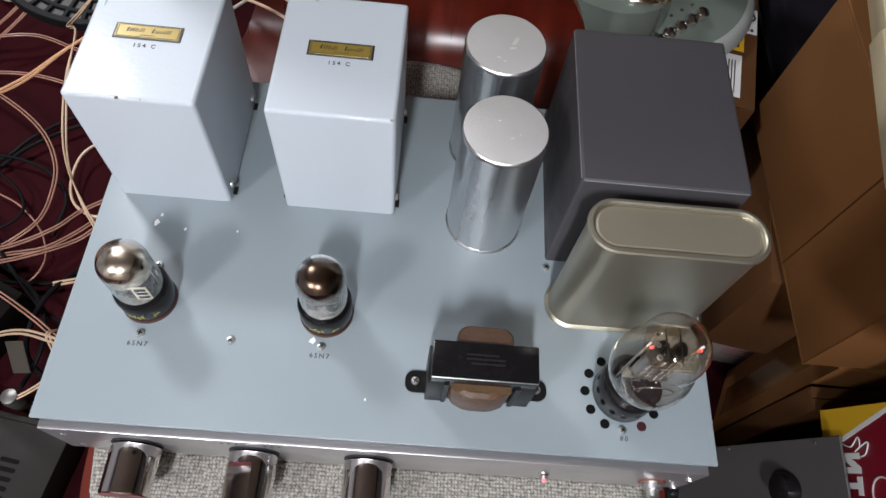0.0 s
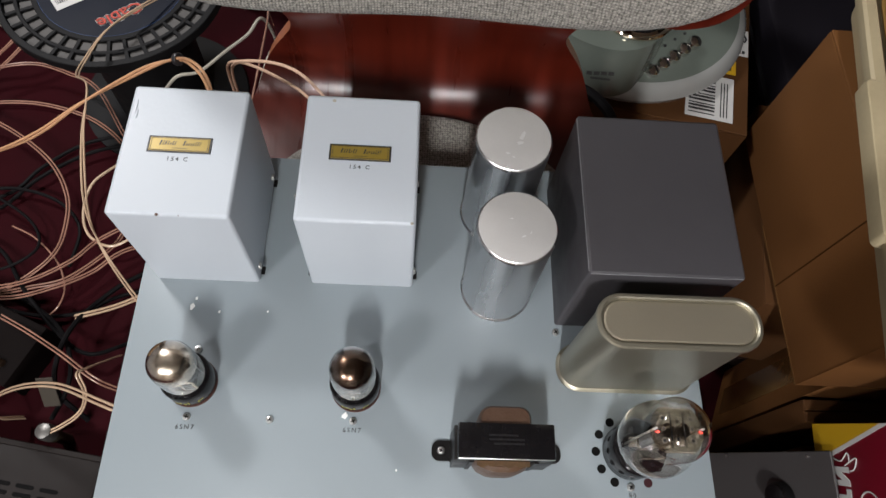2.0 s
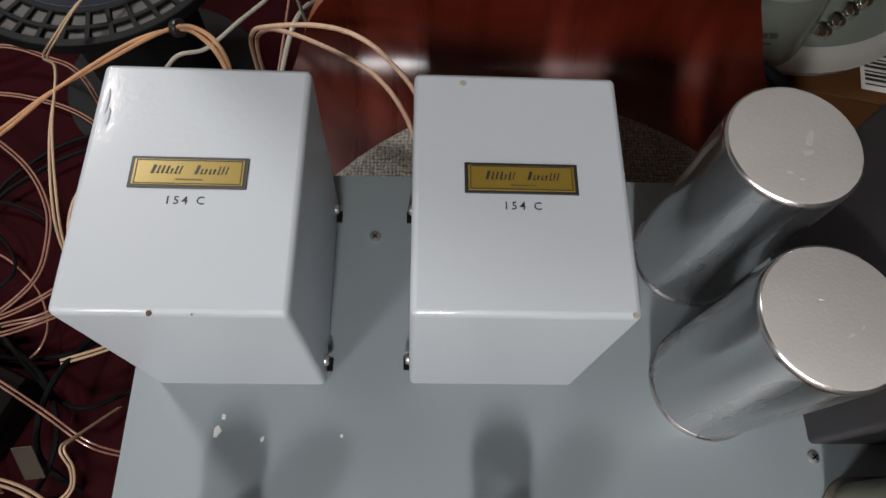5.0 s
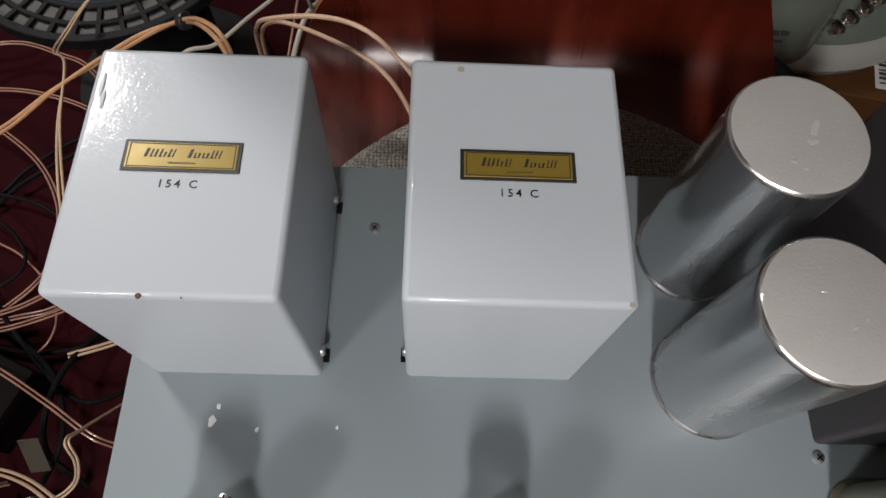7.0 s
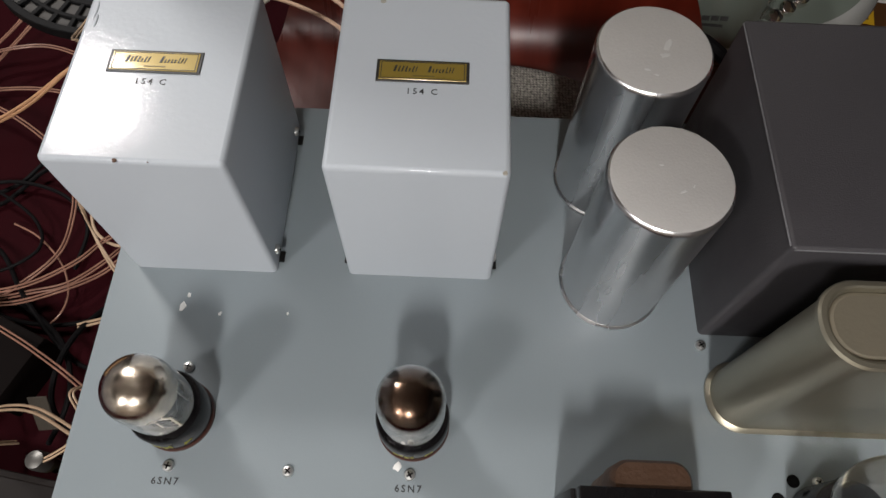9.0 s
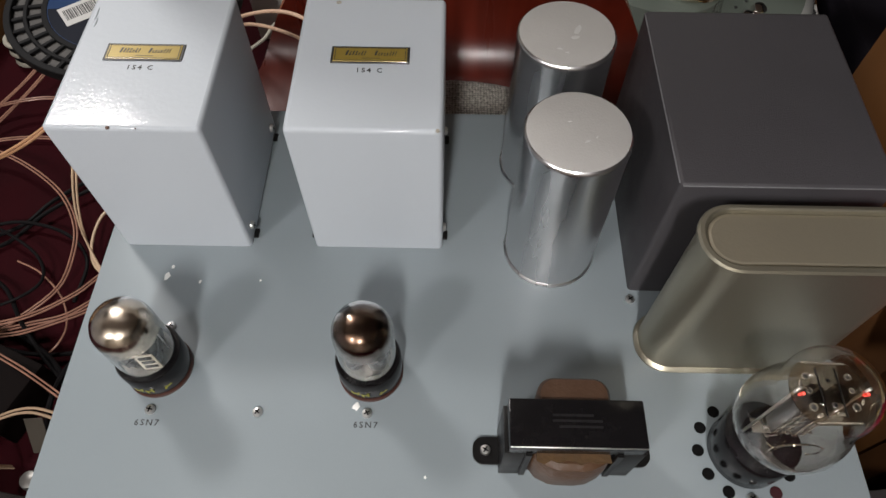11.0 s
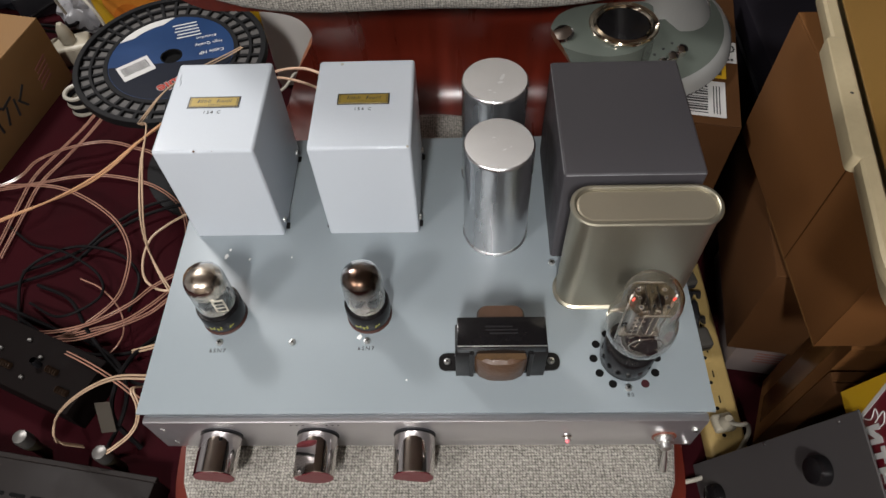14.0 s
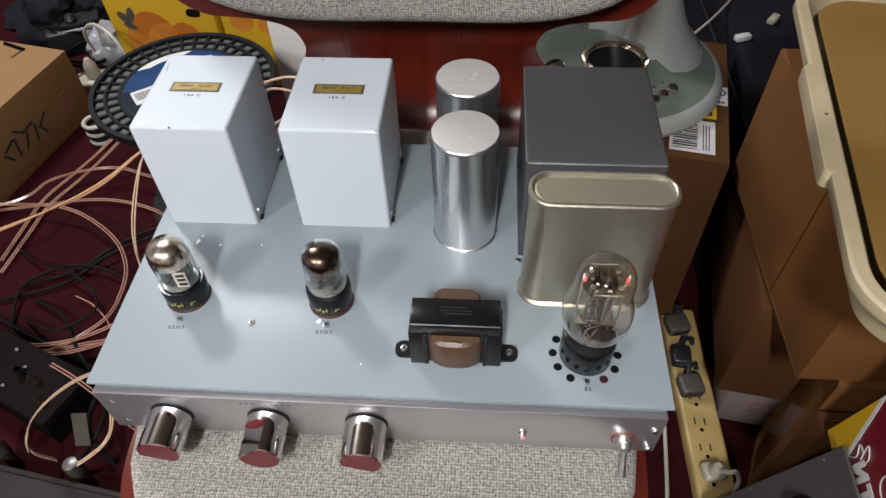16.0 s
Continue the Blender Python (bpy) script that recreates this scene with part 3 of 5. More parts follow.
sw = part("toggle_switch", lathe([(0.0082, 0), (0.0082, 0.0014), (0.0058, 0.0016), (0.0058, 0.0028), (0.0070, 0.0030), (0.0070, 0.0058), (0.0046, 0.0062), (0.0046, 0.0105), (0.0028, 0.0115)], 6 * 4), M_SCREW, amp, "nickel toggle switch", at=rel(0.2185, -0.0055, 0.520), turn=(90, 0, 0))
part("lever", lathe([(0.0018, 0.0), (0.0021, 0.010), (0.0030, 0.022), (0.0029, 0.0245), (0, 0.0258)], 20), M_SCREW, sw, at=(0, 0, 0.0085), turn=(58, 0, 0))


# ---- valves ----
M_GLASS = glass("valve_glass", (0.97, 0.97, 0.96))
M_GETTER = surf("silver_getter", (0.66, 0.575, 0.48), 0.20, 1.0, var=0.5, scale=150, rvar=0.5)
M_GETTER_DARK = surf("brown_getter", (0.10, 0.062, 0.042), 0.19, 1.0, var=0.4, scale=160, rvar=0.4)
M_ANODE = surf("grey_anode", (0.10, 0.10, 0.10), 0.4, 0.6, var=0.2, scale=200)
M_PLATES = surf("grey_valve_plates", (0.060, 0.057, 0.053), 0.28, 0.8, var=0.45, scale=220)
M_MICA = surf("mica", (0.075, 0.068, 0.058), 0.25, var=0.2, scale=200)
M_HOT = glow("hot_filament", (0.75, 0.06, 0.04), 0.30)
M_YELLOWINK = surf("worn_yellow_print", (0.22, 0.22, 0.04), 0.6, var=0.5, scale=300)


def valve_small(x, y, getter, lean):
    """A double triode: bakelite base, straight glass with a silvered dome, two anodes."""
    v = thing("vacuum_tube", (x, y, TOP), label="small glass double-triode valve with a " + ("silver" if getter is M_GETTER else "brown") + " getter dome and black base", category="vacuum tube", group="double-triode valves")
    v.rotation_euler = (0, 0, radians(lean))
    wide = Matrix.Diagonal((1.10, 1.10, 1.03, 1.0))
    part("socket", lathe([(0.0171, 0.0), (0.0171, 0.0020), (0.0165, 0.0028)], 40), surf("brown_socket", (0.05, 0.014, 0.008), 0.4), v, "thin brown socket rim")
    base = part("base", lathe([(0.0163, 0.0028), (0.0167, 0.0040), (0.0168, 0.0205), (0.0162, 0.0216), (0.0156, 0.0216), (0.0154, 0.0206), (0.0145, 0.0206)], 48), M_BAKE, v, "black bakelite base with worn yellow print")
    for k, a in enumerate((-118, -110, -106, -98, -95, -88, -66, -61)):
        r = 0.01665
        part("print_bar", box((-0.0006, -0.0002, -0.0018 - 0.0005 * (k % 2)), (0.0006, 0.0003, 0.0018 + 0.0004 * (k % 3))), M_YELLOWINK, base, at=(r * math.cos(radians(a)), r * math.sin(radians(a)), 0.0090 + 0.0006 * (k % 3)), turn=(0, (0, 62, 15, -8, 78, 0, 12, 70)[k], a + 90))
    outer = [(0.0147, 0.0205), (0.0147, 0.0525), (0.0142, 0.0575), (0.0128, 0.0615), (0.0100, 0.0645), (0.0060, 0.0663), (0.0, 0.0668)]
    inner = [(max(r - 0.0009, 0), z - (0.0009 if r < 0.0142 else 0)) for r, z in outer]
    ring = lathe(outer + inner[::-1] + outer[:1], 48, cap=False)
    bmesh.ops.remove_doubles(ring, verts=ring.verts, dist=1e-6)
    part("glass", ring, M_GLASS, v, "clear glass envelope").visible_shadow = False
    dome = [(0.0136, 0.0470), (0.0136, 0.0522), (0.0131, 0.0568), (0.0118, 0.0605), (0.0090, 0.0633), (0.0050, 0.0649), (0.0, 0.0654)]
    part("getter", lathe(dome, 48, cap=False), getter, v, "mirror-like getter inside the dome")
    for s in (-1, 1):
        part("anode", box((s * 0.0056 - 0.0044, -0.0092, 0.0245), (s * 0.0056 + 0.0044, 0.0092, 0.0462), 0.0036, 3), M_PLATES, v)
        part("heater", lathe([(0.0006, 0.0), (0.0006, 0.004)], 8), M_HOT, v, at=(s * 0.0062, -0.0086, 0.0440))
    for z in (0.0232, 0.0466):
        part("mica", lathe([(0.0131, 0), (0.0131, 0.0004)], 24), M_MICA, v, at=(0, 0, z))
    if getter is M_GETTER:
        part("slotted_plate", box((0.0012, -0.0106, 0.0255), (0.0102, -0.0100, 0.0425), 0.0001, 1), surf("pale_slotted_plate", (0.34, 0.31, 0.25), 0.4, var=0.2, scale=300), v, "pale slotted plate")
        for z in (0.0295, 0.0345, 0.0393):
            part("slot", box((0.0030, -0.0110, z - 0.0014), (0.0090, -0.0106, z + 0.0014)), M_VOID, v)
    for s in (-1, 1):
        part("support_wire", lathe([(0.0004, 0.018), (0.0004, 0.048)], 6), M_SCREW, v, at=(s * 0.0108, 0.001, 0))
    rnd = random.Random(5 + int(lean))
    for k in range(16):
        a, r, z = rnd.uniform(0, 6.28), rnd.uniform(0.0080, 0.0122), rnd.uniform(0.023, 0.044)
        part("fine_wire", sweep([Vector((r * math.cos(a + 0.35 * q), r * math.sin(a + 0.35 * q), z + d)) for q, d in ((0, 0), (1, rnd.uniform(-0.003, 0.003)), (2, rnd.uniform(-0.002, 0.004)))], 0.00035, 6), M_CHROME, v)
    for ob in v.children_recursive:
        if ob.parent is v:
            ob.data.transform(wide)
            ob.location = wide @ ob.location
        else:
            ob.location = wide @ ob.location
    return v


valve_small(-0.145, 0.087, M_GETTER, 8)
valve_small(-0.0215, 0.087, M_GETTER_DARK, 0)

# the rectifier: a shouldered bulb on a tall black base
v = thing("vacuum_tube", (TX, TY, TOP), label="large clear shouldered rectifier valve with a tall black base", category="vacuum tube")
v.rotation_euler = (radians(-0.5), radians(1.0), 0)
part("base", lathe([(0.0198, 0.0005), (0.0205, 0.0015), (0.0205, 0.0250), (0.0198, 0.0265), (0.0175, 0.0268)], 56), M_BAKE, v, "glossy black bakelite base")
outer = [(0.0160, 0.0235), (0.0170, 0.0290), (0.0195, 0.0350), (0.0232, 0.0420), (0.0250, 0.0490), (0.0252, 0.0550), (0.0242, 0.0620), (0.0222, 0.0690), (0.0207, 0.0750), (0.0203, 0.0800), (0.0203, 0.0860), (0.0195, 0.0910), (0.0170, 0.0955), (0.0122, 0.0990), (0.0064, 0.1008), (0, 0.1012)]
outer = [(r * 1.02, z * 1.09) for r, z in outer]
inner = [(max(r - 0.0009, 0), z - (0.0009 if z > 0.095 else 0)) for r, z in outer]
ring = lathe(outer + inner[::-1] + outer[:1], 56, cap=False)
bmesh.ops.remove_doubles(ring, verts=ring.verts, dist=1e-6)
part("glass", ring, glass("smoked_valve_glass", (0.92, 0.89, 0.85)), v, "smoky clear glass envelope with a shoulder").visible_shadow = False
MICA_CLEAR = glass("clear_tan_mica", (0.72, 0.60, 0.45), 0.12)
part("stem", lathe([(0.0085, 0.022), (0.0078, 0.030), (0.0050, 0.038), (0.0030, 0.043), (0, 0.0435)], 24), M_GLASS, v).visible_shadow = False
M_TAB = surf("pale_metal_tab", (0.36, 0.325, 0.275), 0.22, 0.7, var=0.25, scale=400)
for s in (-1, 1):
    o = [(p[0] + s * 0.0052, p[1]) for p in rounded(0.0068, 0.0090, 0.0025, 4)]
    part("anode", stack([(o, 0.050), (o, 0.0915)], close=False), M_ANODE, v, "open grey metal anode tube")
    for x in (-0.0020, 0.0020):
        part("anode_rib", box((s * 0.0052 + x - 0.0005, -0.0056, 0.052), (s * 0.0052 + x + 0.0005, -0.0050, 0.090), 0.0002, 1), M_TAB, v)
    part("filament", lathe([(0.0008, 0), (0.0008, 0.0034), (0.0, 0.0038)], 8), M_HOT, v, "glowing filament end", at=(s * 0.0140, -0.0015, 0.0942), turn=(12, 0, 0))
    part("support_wire", lathe([(0.0007, 0.036), (0.0007, 0.0985)], 8), M_SCREW, v, at=(s * 0.0152, 0, 0))
    part("support_wire", lathe([(0.0006, 0.036), (0.0006, 0.092)], 8), M_SCREW, v, at=(s * 0.0030, 0.003, 0))
for k, z in enumerate((0.054, 0.060, 0.066, 0.072, 0.078, 0.084)):
    part("rung", box((-0.0098, -0.0061, z - 0.0006), (-0.0010, -0.0056, z + 0.0006), 0.0002, 1), M_CHROME, v, "bright rung across the anodes")
part("getter_ring", sweep([Vector((0.0125 * math.cos(a * math.pi / 12) + 0.004, -0.0118, 0.046 + 0.0110 * math.sin(a * math.pi / 12))) for a in range(-3, 16)], 0.0005, 6), M_CHROME, v, "bright wire hoop")
part("mica", box((-0.0150, -0.0036, 0.0460), (0.0150, 0.0036, 0.0465), 0.0002, 1), M_MICA, v, "mica spacer")
# the upper mica: a cut-cornered brown plate with folded pale rims, rods, tabs and clips on it
o = []
for k in range(36):
    a = 2 * math.pi * k / 36
    o.append((0.0172 * math.cos(a), max(min(0.0172 * math.sin(a), 0.0142), -0.0142)))
mica = part("mica", stack([(o, 0.0930), (o, 0.0935)]), MICA_CLEAR, v, "round clear tan mica plate with slits and holes")
for s in (-1, 1):
    part("slit", box((s * 0.0042 - 0.0004, -0.0112, 0.0934), (s * 0.0042 + 0.0004, 0.0112, 0.0937)), M_VOID, mica)
    part("fold", box((-0.0095, s * 0.0135 - 0.0004, 0.0932), (0.0095, s * 0.0135 + 0.0004, 0.0944), 0.0002, 1), M_TAB, mica)
    for y, r in ((0.0070, 0.0011), (-0.0068, 0.0012), (0.0005, 0.0009)):
        part("hole", lathe([(r, 0.0934), (r, 0.0938), (0, 0.0938)], 12), M_VOID, mica, at=(s * 0.0092, y, 0))
        part("eyelet", lathe([(r, 0.0934), (r * 1.55, 0.0934), (r * 1.45, 0.0941), (r, 0.0941), (r, 0.0934)], 14, cap=False), M_TAB, mica, at=(s * 0.0092, y, 0))
part("hole", lathe([(0.0010, 0.0934), (0.0010, 0.0938), (0, 0.0938)], 12), M_VOID, mica, at=(0, 0.0052, 0))
part("hole", lathe([(0.0012, 0.0934), (0.0012, 0.0938), (0, 0.0938)], 12), M_VOID, mica, at=(0, -0.0058, 0))
for x, y, l, w, a in ((-0.0125, 0.0035, 0.0030, 0.0012, 75), (0.0015, -0.0098, 0.0032, 0.0014, -10), (0.0125, -0.0045, 0.0028, 0.0013, 60), (-0.0075, -0.0105, 0.0030, 0.0013, 25)):
    part("tab", box((-l / 2, -w / 2, 0.0936), (l / 2, w / 2, 0.0946), 0.0003, 1), M_TAB, mica, at=(x, y, 0), turn=(0, 0, a))
for pts in (((-0.0145, 0.0012), (-0.0120, 0.0020), (-0.0100, 0.0005)), ((0.0145, -0.0005), (0.0120, 0.0015), (0.0100, -0.0010))):
    part("clip_wire", sweep([Vector((x, y, 0.0948 + 0.0006 * (k % 2))) for k, (x, y) in enumerate(pts)], 0.00035, 6), M_CHROME, mica)
rnd = random.Random(11)
for k in range(14):
    a, r = rnd.uniform(0, 6.28), rnd.uniform(0.003, 0.0120)
    z = rnd.uniform(0.040, 0.056)
    part("wire", sweep([Vector((r * math.cos(a), r * math.sin(a), z)), Vector((r * math.cos(a + 0.5), r * math.sin(a + 0.5), z + rnd.uniform(-0.006, 0.006))), Vector((r * 0.7 * math.cos(a + 0.9), r * 0.7 * math.sin(a + 0.9), z + 0.004))], 0.0005, 6), M_CHROME, v)

# ---- the chair ----
CX = 0.0255
chair = thing("bentwood_chair", (CX, 0.17, 0.0), label="red lacquered bent-plywood chair with grey tweed pads", category="chair")
# y, z and half width along the middle line, from the front lip over the seat to the top of the back
PROFILE = [(-0.092, 0.446, 0.150), (-0.088, 0.456, 0.180), (-0.075, 0.464, 0.203), (-0.045, 0.469, 0.216), (0.0, 0.471, 0.221), (0.1, 0.471, 0.223), (0.2, 0.470, 0.223), (0.28, 0.469, 0.221), (0.34, 0.469, 0.212), (0.38, 0.471, 0.198),
           (0.408, 0.4780, 0.187), (0.4240, 0.4870, 0.179), (0.4350, 0.5000, 0.173), (0.4410, 0.517, 0.165), (0.4425, 0.537, 0.154), (0.4400, 0.558, 0.142), (0.4345, 0.580, 0.132), (0.4285, 0.600, 0.130), (0.4245, 0.620, 0.138), (0.4215, 0.635, 0.160), (0.421, 0.645, 0.190), (0.4205, 0.655, 0.216), (0.420, 0.680, 0.238), (0.423, 0.720, 0.248), (0.435, 0.800, 0.254), (0.457, 0.940, 0.248), (0.470, 1.030, 0.205), (0.474, 1.050, 0.170)]
N = 18


def wrap(x, z):
    """How far the back's sides come forward at a height."""
    f = min(max((z - 0.50) / 0.12, 0), 1)
    return 0.95 * f * f * (3 - 2 * f) * x * x


pts = smooth_path([(y, z, w) for y, z, w in PROFILE], 4)
bm = bmesh.new()
front, rear = [], []
for i, p in enumerate(pts):
    a, b = pts[max(i - 1, 0)], pts[min(i + 1, len(pts) - 1)]
    t = Vector((b.x - a.x, b.y - a.y))
    t.normalize()
    nx = Vector((-t.y, t.x)) * 0.012
    rf, rr = [], []
    for k in range(N + 1):
        x = (2 * k / N - 1) * p.z
        y = p.x - wrap(x, p.y) - 0.17
        rf.append(bm.verts.new((x, y, p.y)))
        rr.append(bm.verts.new((x, y - nx.x, p.y - nx.y)))
    front.append(rf)
    rear.append(rr)
for i in range(len(pts) - 1):
    for k in range(N):
        bm.faces.new((front[i][k], front[i][k + 1], front[i + 1][k + 1], front[i + 1][k]))
        bm.faces.new((rear[i][k], rear[i + 1][k], rear[i + 1][k + 1], rear[i][k + 1]))
    for k in (0, N):
        f = bm.faces.new((front[i][k], front[i + 1][k], rear[i + 1][k], rear[i][k]))
        f.material_index = 1
for i in (0, len(pts) - 1):
    for k in range(N):
        bm.faces.new((front[i][k], front[i][k + 1], rear[i][k + 1], rear[i][k])).material_index = 1
part("shell", bm, [M_PLY, M_PLYEDGE], chair, "red lacquered bent-plywood shell")


def pad(outline, thick, r=0.009):
    lay = [(shrink(outline, 0.002), 0.0), (outline, 0.004)]
    for a in (0, 25, 50, 75, 90):
        lay.append((shrink(outline, r * (1 - math.cos(radians(a)))), thick - r + r * math.sin(radians(a))))
    return stack(lay)


seat = []
for k in range(64):
    a = 2 * math.pi * k / 64
    c, s = math.cos(a), math.sin(a)
    e = 6.5 if s < 0 else 1.95
    q = (abs(c) ** e + abs(s) ** e) ** (-1 / e)
    seat.append(((0.213 if s < 0 else 0.206) * c * q, (0.258 if s < 0 else 0.227) * s * q))
part("seat_pad", pad(seat, 0.0235), M_TWEED, chair, "grey woven tweed seat pad", at=(0, 0.0, 0.4705))
back = []
for k in range(64):
    a = 2 * math.pi * k / 64
    c, s = math.cos(a), math.sin(a)
    e = 3.0
    q = (abs(c) ** e + abs(s) ** e) ** (-1 / e)
    back.append((0.246 * c * q, 0.168 * s * q))
lay = [([(x * k, y * k) for x, y in back], 0.0) for k in (0.05, 0.35, 0.65, 0.9)] + [(back, 0.005)]
for a in (0, 25, 50, 75, 90):
    lay.append((shrink(back, 0.016 * (1 - math.cos(radians(a)))), 0.020 + 0.016 * math.sin(radians(a))))
lay += [([(x * k, y * k) for x, y in shrink(back, 0.016)], 0.036 + 0.003 * (1 - k)) for k in (0.85, 0.65, 0.45, 0.25, 0.05)]
bm = stack(lay)
for w in bm.verts:
    w.co.z += 0.95 * w.co.x ** 2
part("back_pad", bm, M_TWEED, chair, "grey woven tweed back pad", at=(0, 0.431 - 0.17, 0.805), turn=(84, 0, 0))
for sx in (-1, 1):
    for sy, ty in ((-0.17, -0.22), (0.16, 0.21)):
        part("leg", sweep([Vector((sx * 0.12, sy * 0.7, 0.458)), Vector((sx * 0.16, sy, 0.43)), Vector((sx * 0.19, ty, 0.0))], 0.011, 12), M_CHROME, chair)


# ---- things round the chair ----


def carton(name, lo, hi, material, label, at=(0, 0, 0), turn=0.0, flaps=True, inside=None):
    """A closed cardboard carton: body, two top flaps that meet, a strip of tape."""
    t = thing(name, at, turn, label, "box")
    part("body", box(lo, (hi[0], hi[1], hi[2] - 0.003), 0.0015), material, t)
    if flaps:
        my = (lo[1] + hi[1]) / 2
        part("flap", box((lo[0] + 0.0005, lo[1] + 0.0005, hi[2] - 0.0028), (hi[0] - 0.0005, my - 0.0008, hi[2]), 0.0008, 1), material, t)
        part("flap", box((lo[0] + 0.0005, my + 0.0008, hi[2] - 0.0028), (hi[0] - 0.0005, hi[1] - 0.0005, hi[2]), 0.0008, 1), material, t)
    return t


M_CARD_UP = surf("clean_brown_cardboard", (0.122, 0.050, 0.0135), 0.75, var=0.22, scale=7, bump=0.15, bscale=500, spec=0.2)
M_TAPE = surf("clear_brown_tape", (0.085, 0.040, 0.013), 0.22, var=0.2, scale=30, bump=0.3, bscale=60, spec=0.35)
M_LABEL = surf("white_paper_label", (0.48, 0.475, 0.46), 0.6, var=0.06, scale=30)
M_REDINK = surf("red_print", (0.42, 0.05, 0.03), 0.6, var=0.1)
M_REDFADED = surf("faded_red_print", (0.17, 0.06, 0.05), 0.6, var=0.1)
M_YELLOW = surf("yellow_print", (0.46, 0.275, 0.010), 0.42, var=0.06, scale=15)
M_REDCARD = surf("red_printed_card", (0.17, 0.005, 0.016), 0.38, var=0.08, scale=15)
M_WHITECARD = surf("white_card", (0.16, 0.132, 0.124), 0.6, var=0.08, scale=15)
M_DARKGREY = surf("dark_grey_case", (0.0095, 0.0080, 0.0115), 0.65, var=0.2, scale=12, bump=0.2, bscale=300, spec=0.12)

# the box with its top flaps under the tray
t = carton("cardboard_box", (0, 0, 0), (0.39, 0.335, 0.198), M_CARD_UP, "plain brown cardboard box under a cream plastic tray", at=(0.4530, 0.1520, 0.3565))
# Darker card: shade of the crease and the low carton is in the colour.
M_CARDDARK = surf("shaded_dark_card", (0.052, 0.021, 0.0055), 0.85, var=0.3, scale=14, spec=0.1)
M_CARDEDGE = surf("pale_torn_card_edge", (0.085, 0.040, 0.012), 0.9, var=0.3, scale=40, spec=0.1)
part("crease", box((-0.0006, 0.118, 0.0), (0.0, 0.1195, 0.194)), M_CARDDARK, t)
part("torn_edge", box((-0.0004, 0.0, 0.0), (0.0006, 0.0010, 0.192)), M_CARD_UP, t)
part("torn_edge", box((-0.0007, 0.0, -0.0004), (0.0009, 0.20, 0.0010)), M_CARDEDGE, t)
# the taped box in front of it, turned
t = thing("cardboard_box", (0.557, 0.281, 0.0), 0, "brown cardboard box closed with shiny clear tape", "box")
P = [(-0.0050, -0.0190), (-0.047, -0.121), (0.060, -0.126), (0.110, -0.040)]
part("body", stack([(P, 0.0), (P, 0.327)]), M_CARD_UP, t)
part("flap", stack([(P, 0.3272), (P, 0.3300)]), M_CARD_UP, t)
part("tape", box((-0.0007, -0.055, 0.02), (0.0, -0.008, 0.3265)), M_TAPE, t, "shiny clear packing tape", at=(-0.0158, -0.0455, 0), turn=(0, 0, -22.4))
# the printed white carton behind
t = carton("white_carton", (0, 0, 0), (0.30, 0.26, 0.147), M_WHITECARD, "white shipping carton with small red print and a black outline", at=(0.4895, 0.286, 0.0), turn=-9)
for k in range(4):
    part("print_bar", box((0.035, -0.0008, 0.040 + 0.009 * k), (0.085 + 0.012 * (k % 2), 0.0, 0.0425 + 0.009 * k)), M_REDFADED, t)
for lo, hi in (((0.040, 0.137), (0.150, 0.140)), ((0.040, 0.113), (0.150, 0.116)), ((0.040, 0.113), (0.043, 0.140)), ((0.147, 0.113), (0.150, 0.140))):
    part("outline_bar", box((lo[0], -0.0009, lo[1]), (hi[0], 0.0, hi[1])), M_INK, t)
part("label", box((0.085, -0.0007, 0.118), (0.145, 0.0, 0.135)), M_LABEL, t, "white paper label")
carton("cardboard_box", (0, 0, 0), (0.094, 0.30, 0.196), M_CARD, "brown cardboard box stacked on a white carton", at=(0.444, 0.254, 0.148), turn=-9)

# the printed box: a yellow corner and a red field with white letter shapes, tilted forward
FACE = Matrix(((0, 0, -1, 0), (-1, 0, 0, 0), (0, 1, 0, 0), (0, 0, 0, 1)))


def printed(outline, h=0.0006):
    """A flat print on the side of the box, from its forward and upward coordinates."""
    bm = stack([(outline, 0.0), (outline, h)])
    bm.transform(FACE)
    return bm


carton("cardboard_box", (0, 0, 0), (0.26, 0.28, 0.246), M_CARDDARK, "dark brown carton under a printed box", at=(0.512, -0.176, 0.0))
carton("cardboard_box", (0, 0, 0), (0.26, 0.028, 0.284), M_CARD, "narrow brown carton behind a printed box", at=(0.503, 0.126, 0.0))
t = thing("product_box", (0.500, 0.1215, 0.298), label="tilted box printed yellow and red with white letter shapes", category="box")
t.rotation_euler = (radians(9.8), 0, 0)
part("body", box((0, -0.30, 0), (0.25, 0, 0.20), 0.0015), M_REDCARD, t)
part("yellow_corner", printed([(0.0003, 0.0003), (0.0415, 0.0003), (0.0003, 0.1160)]), M_YELLOW, t, "bright yellow printed corner")
part("edge_band", printed([(0.0415, 0.0003), (0.0465, 0.0003), (0.0003, 0.1290), (0.0003, 0.1160)]), M_LABEL, t, "white edge band")
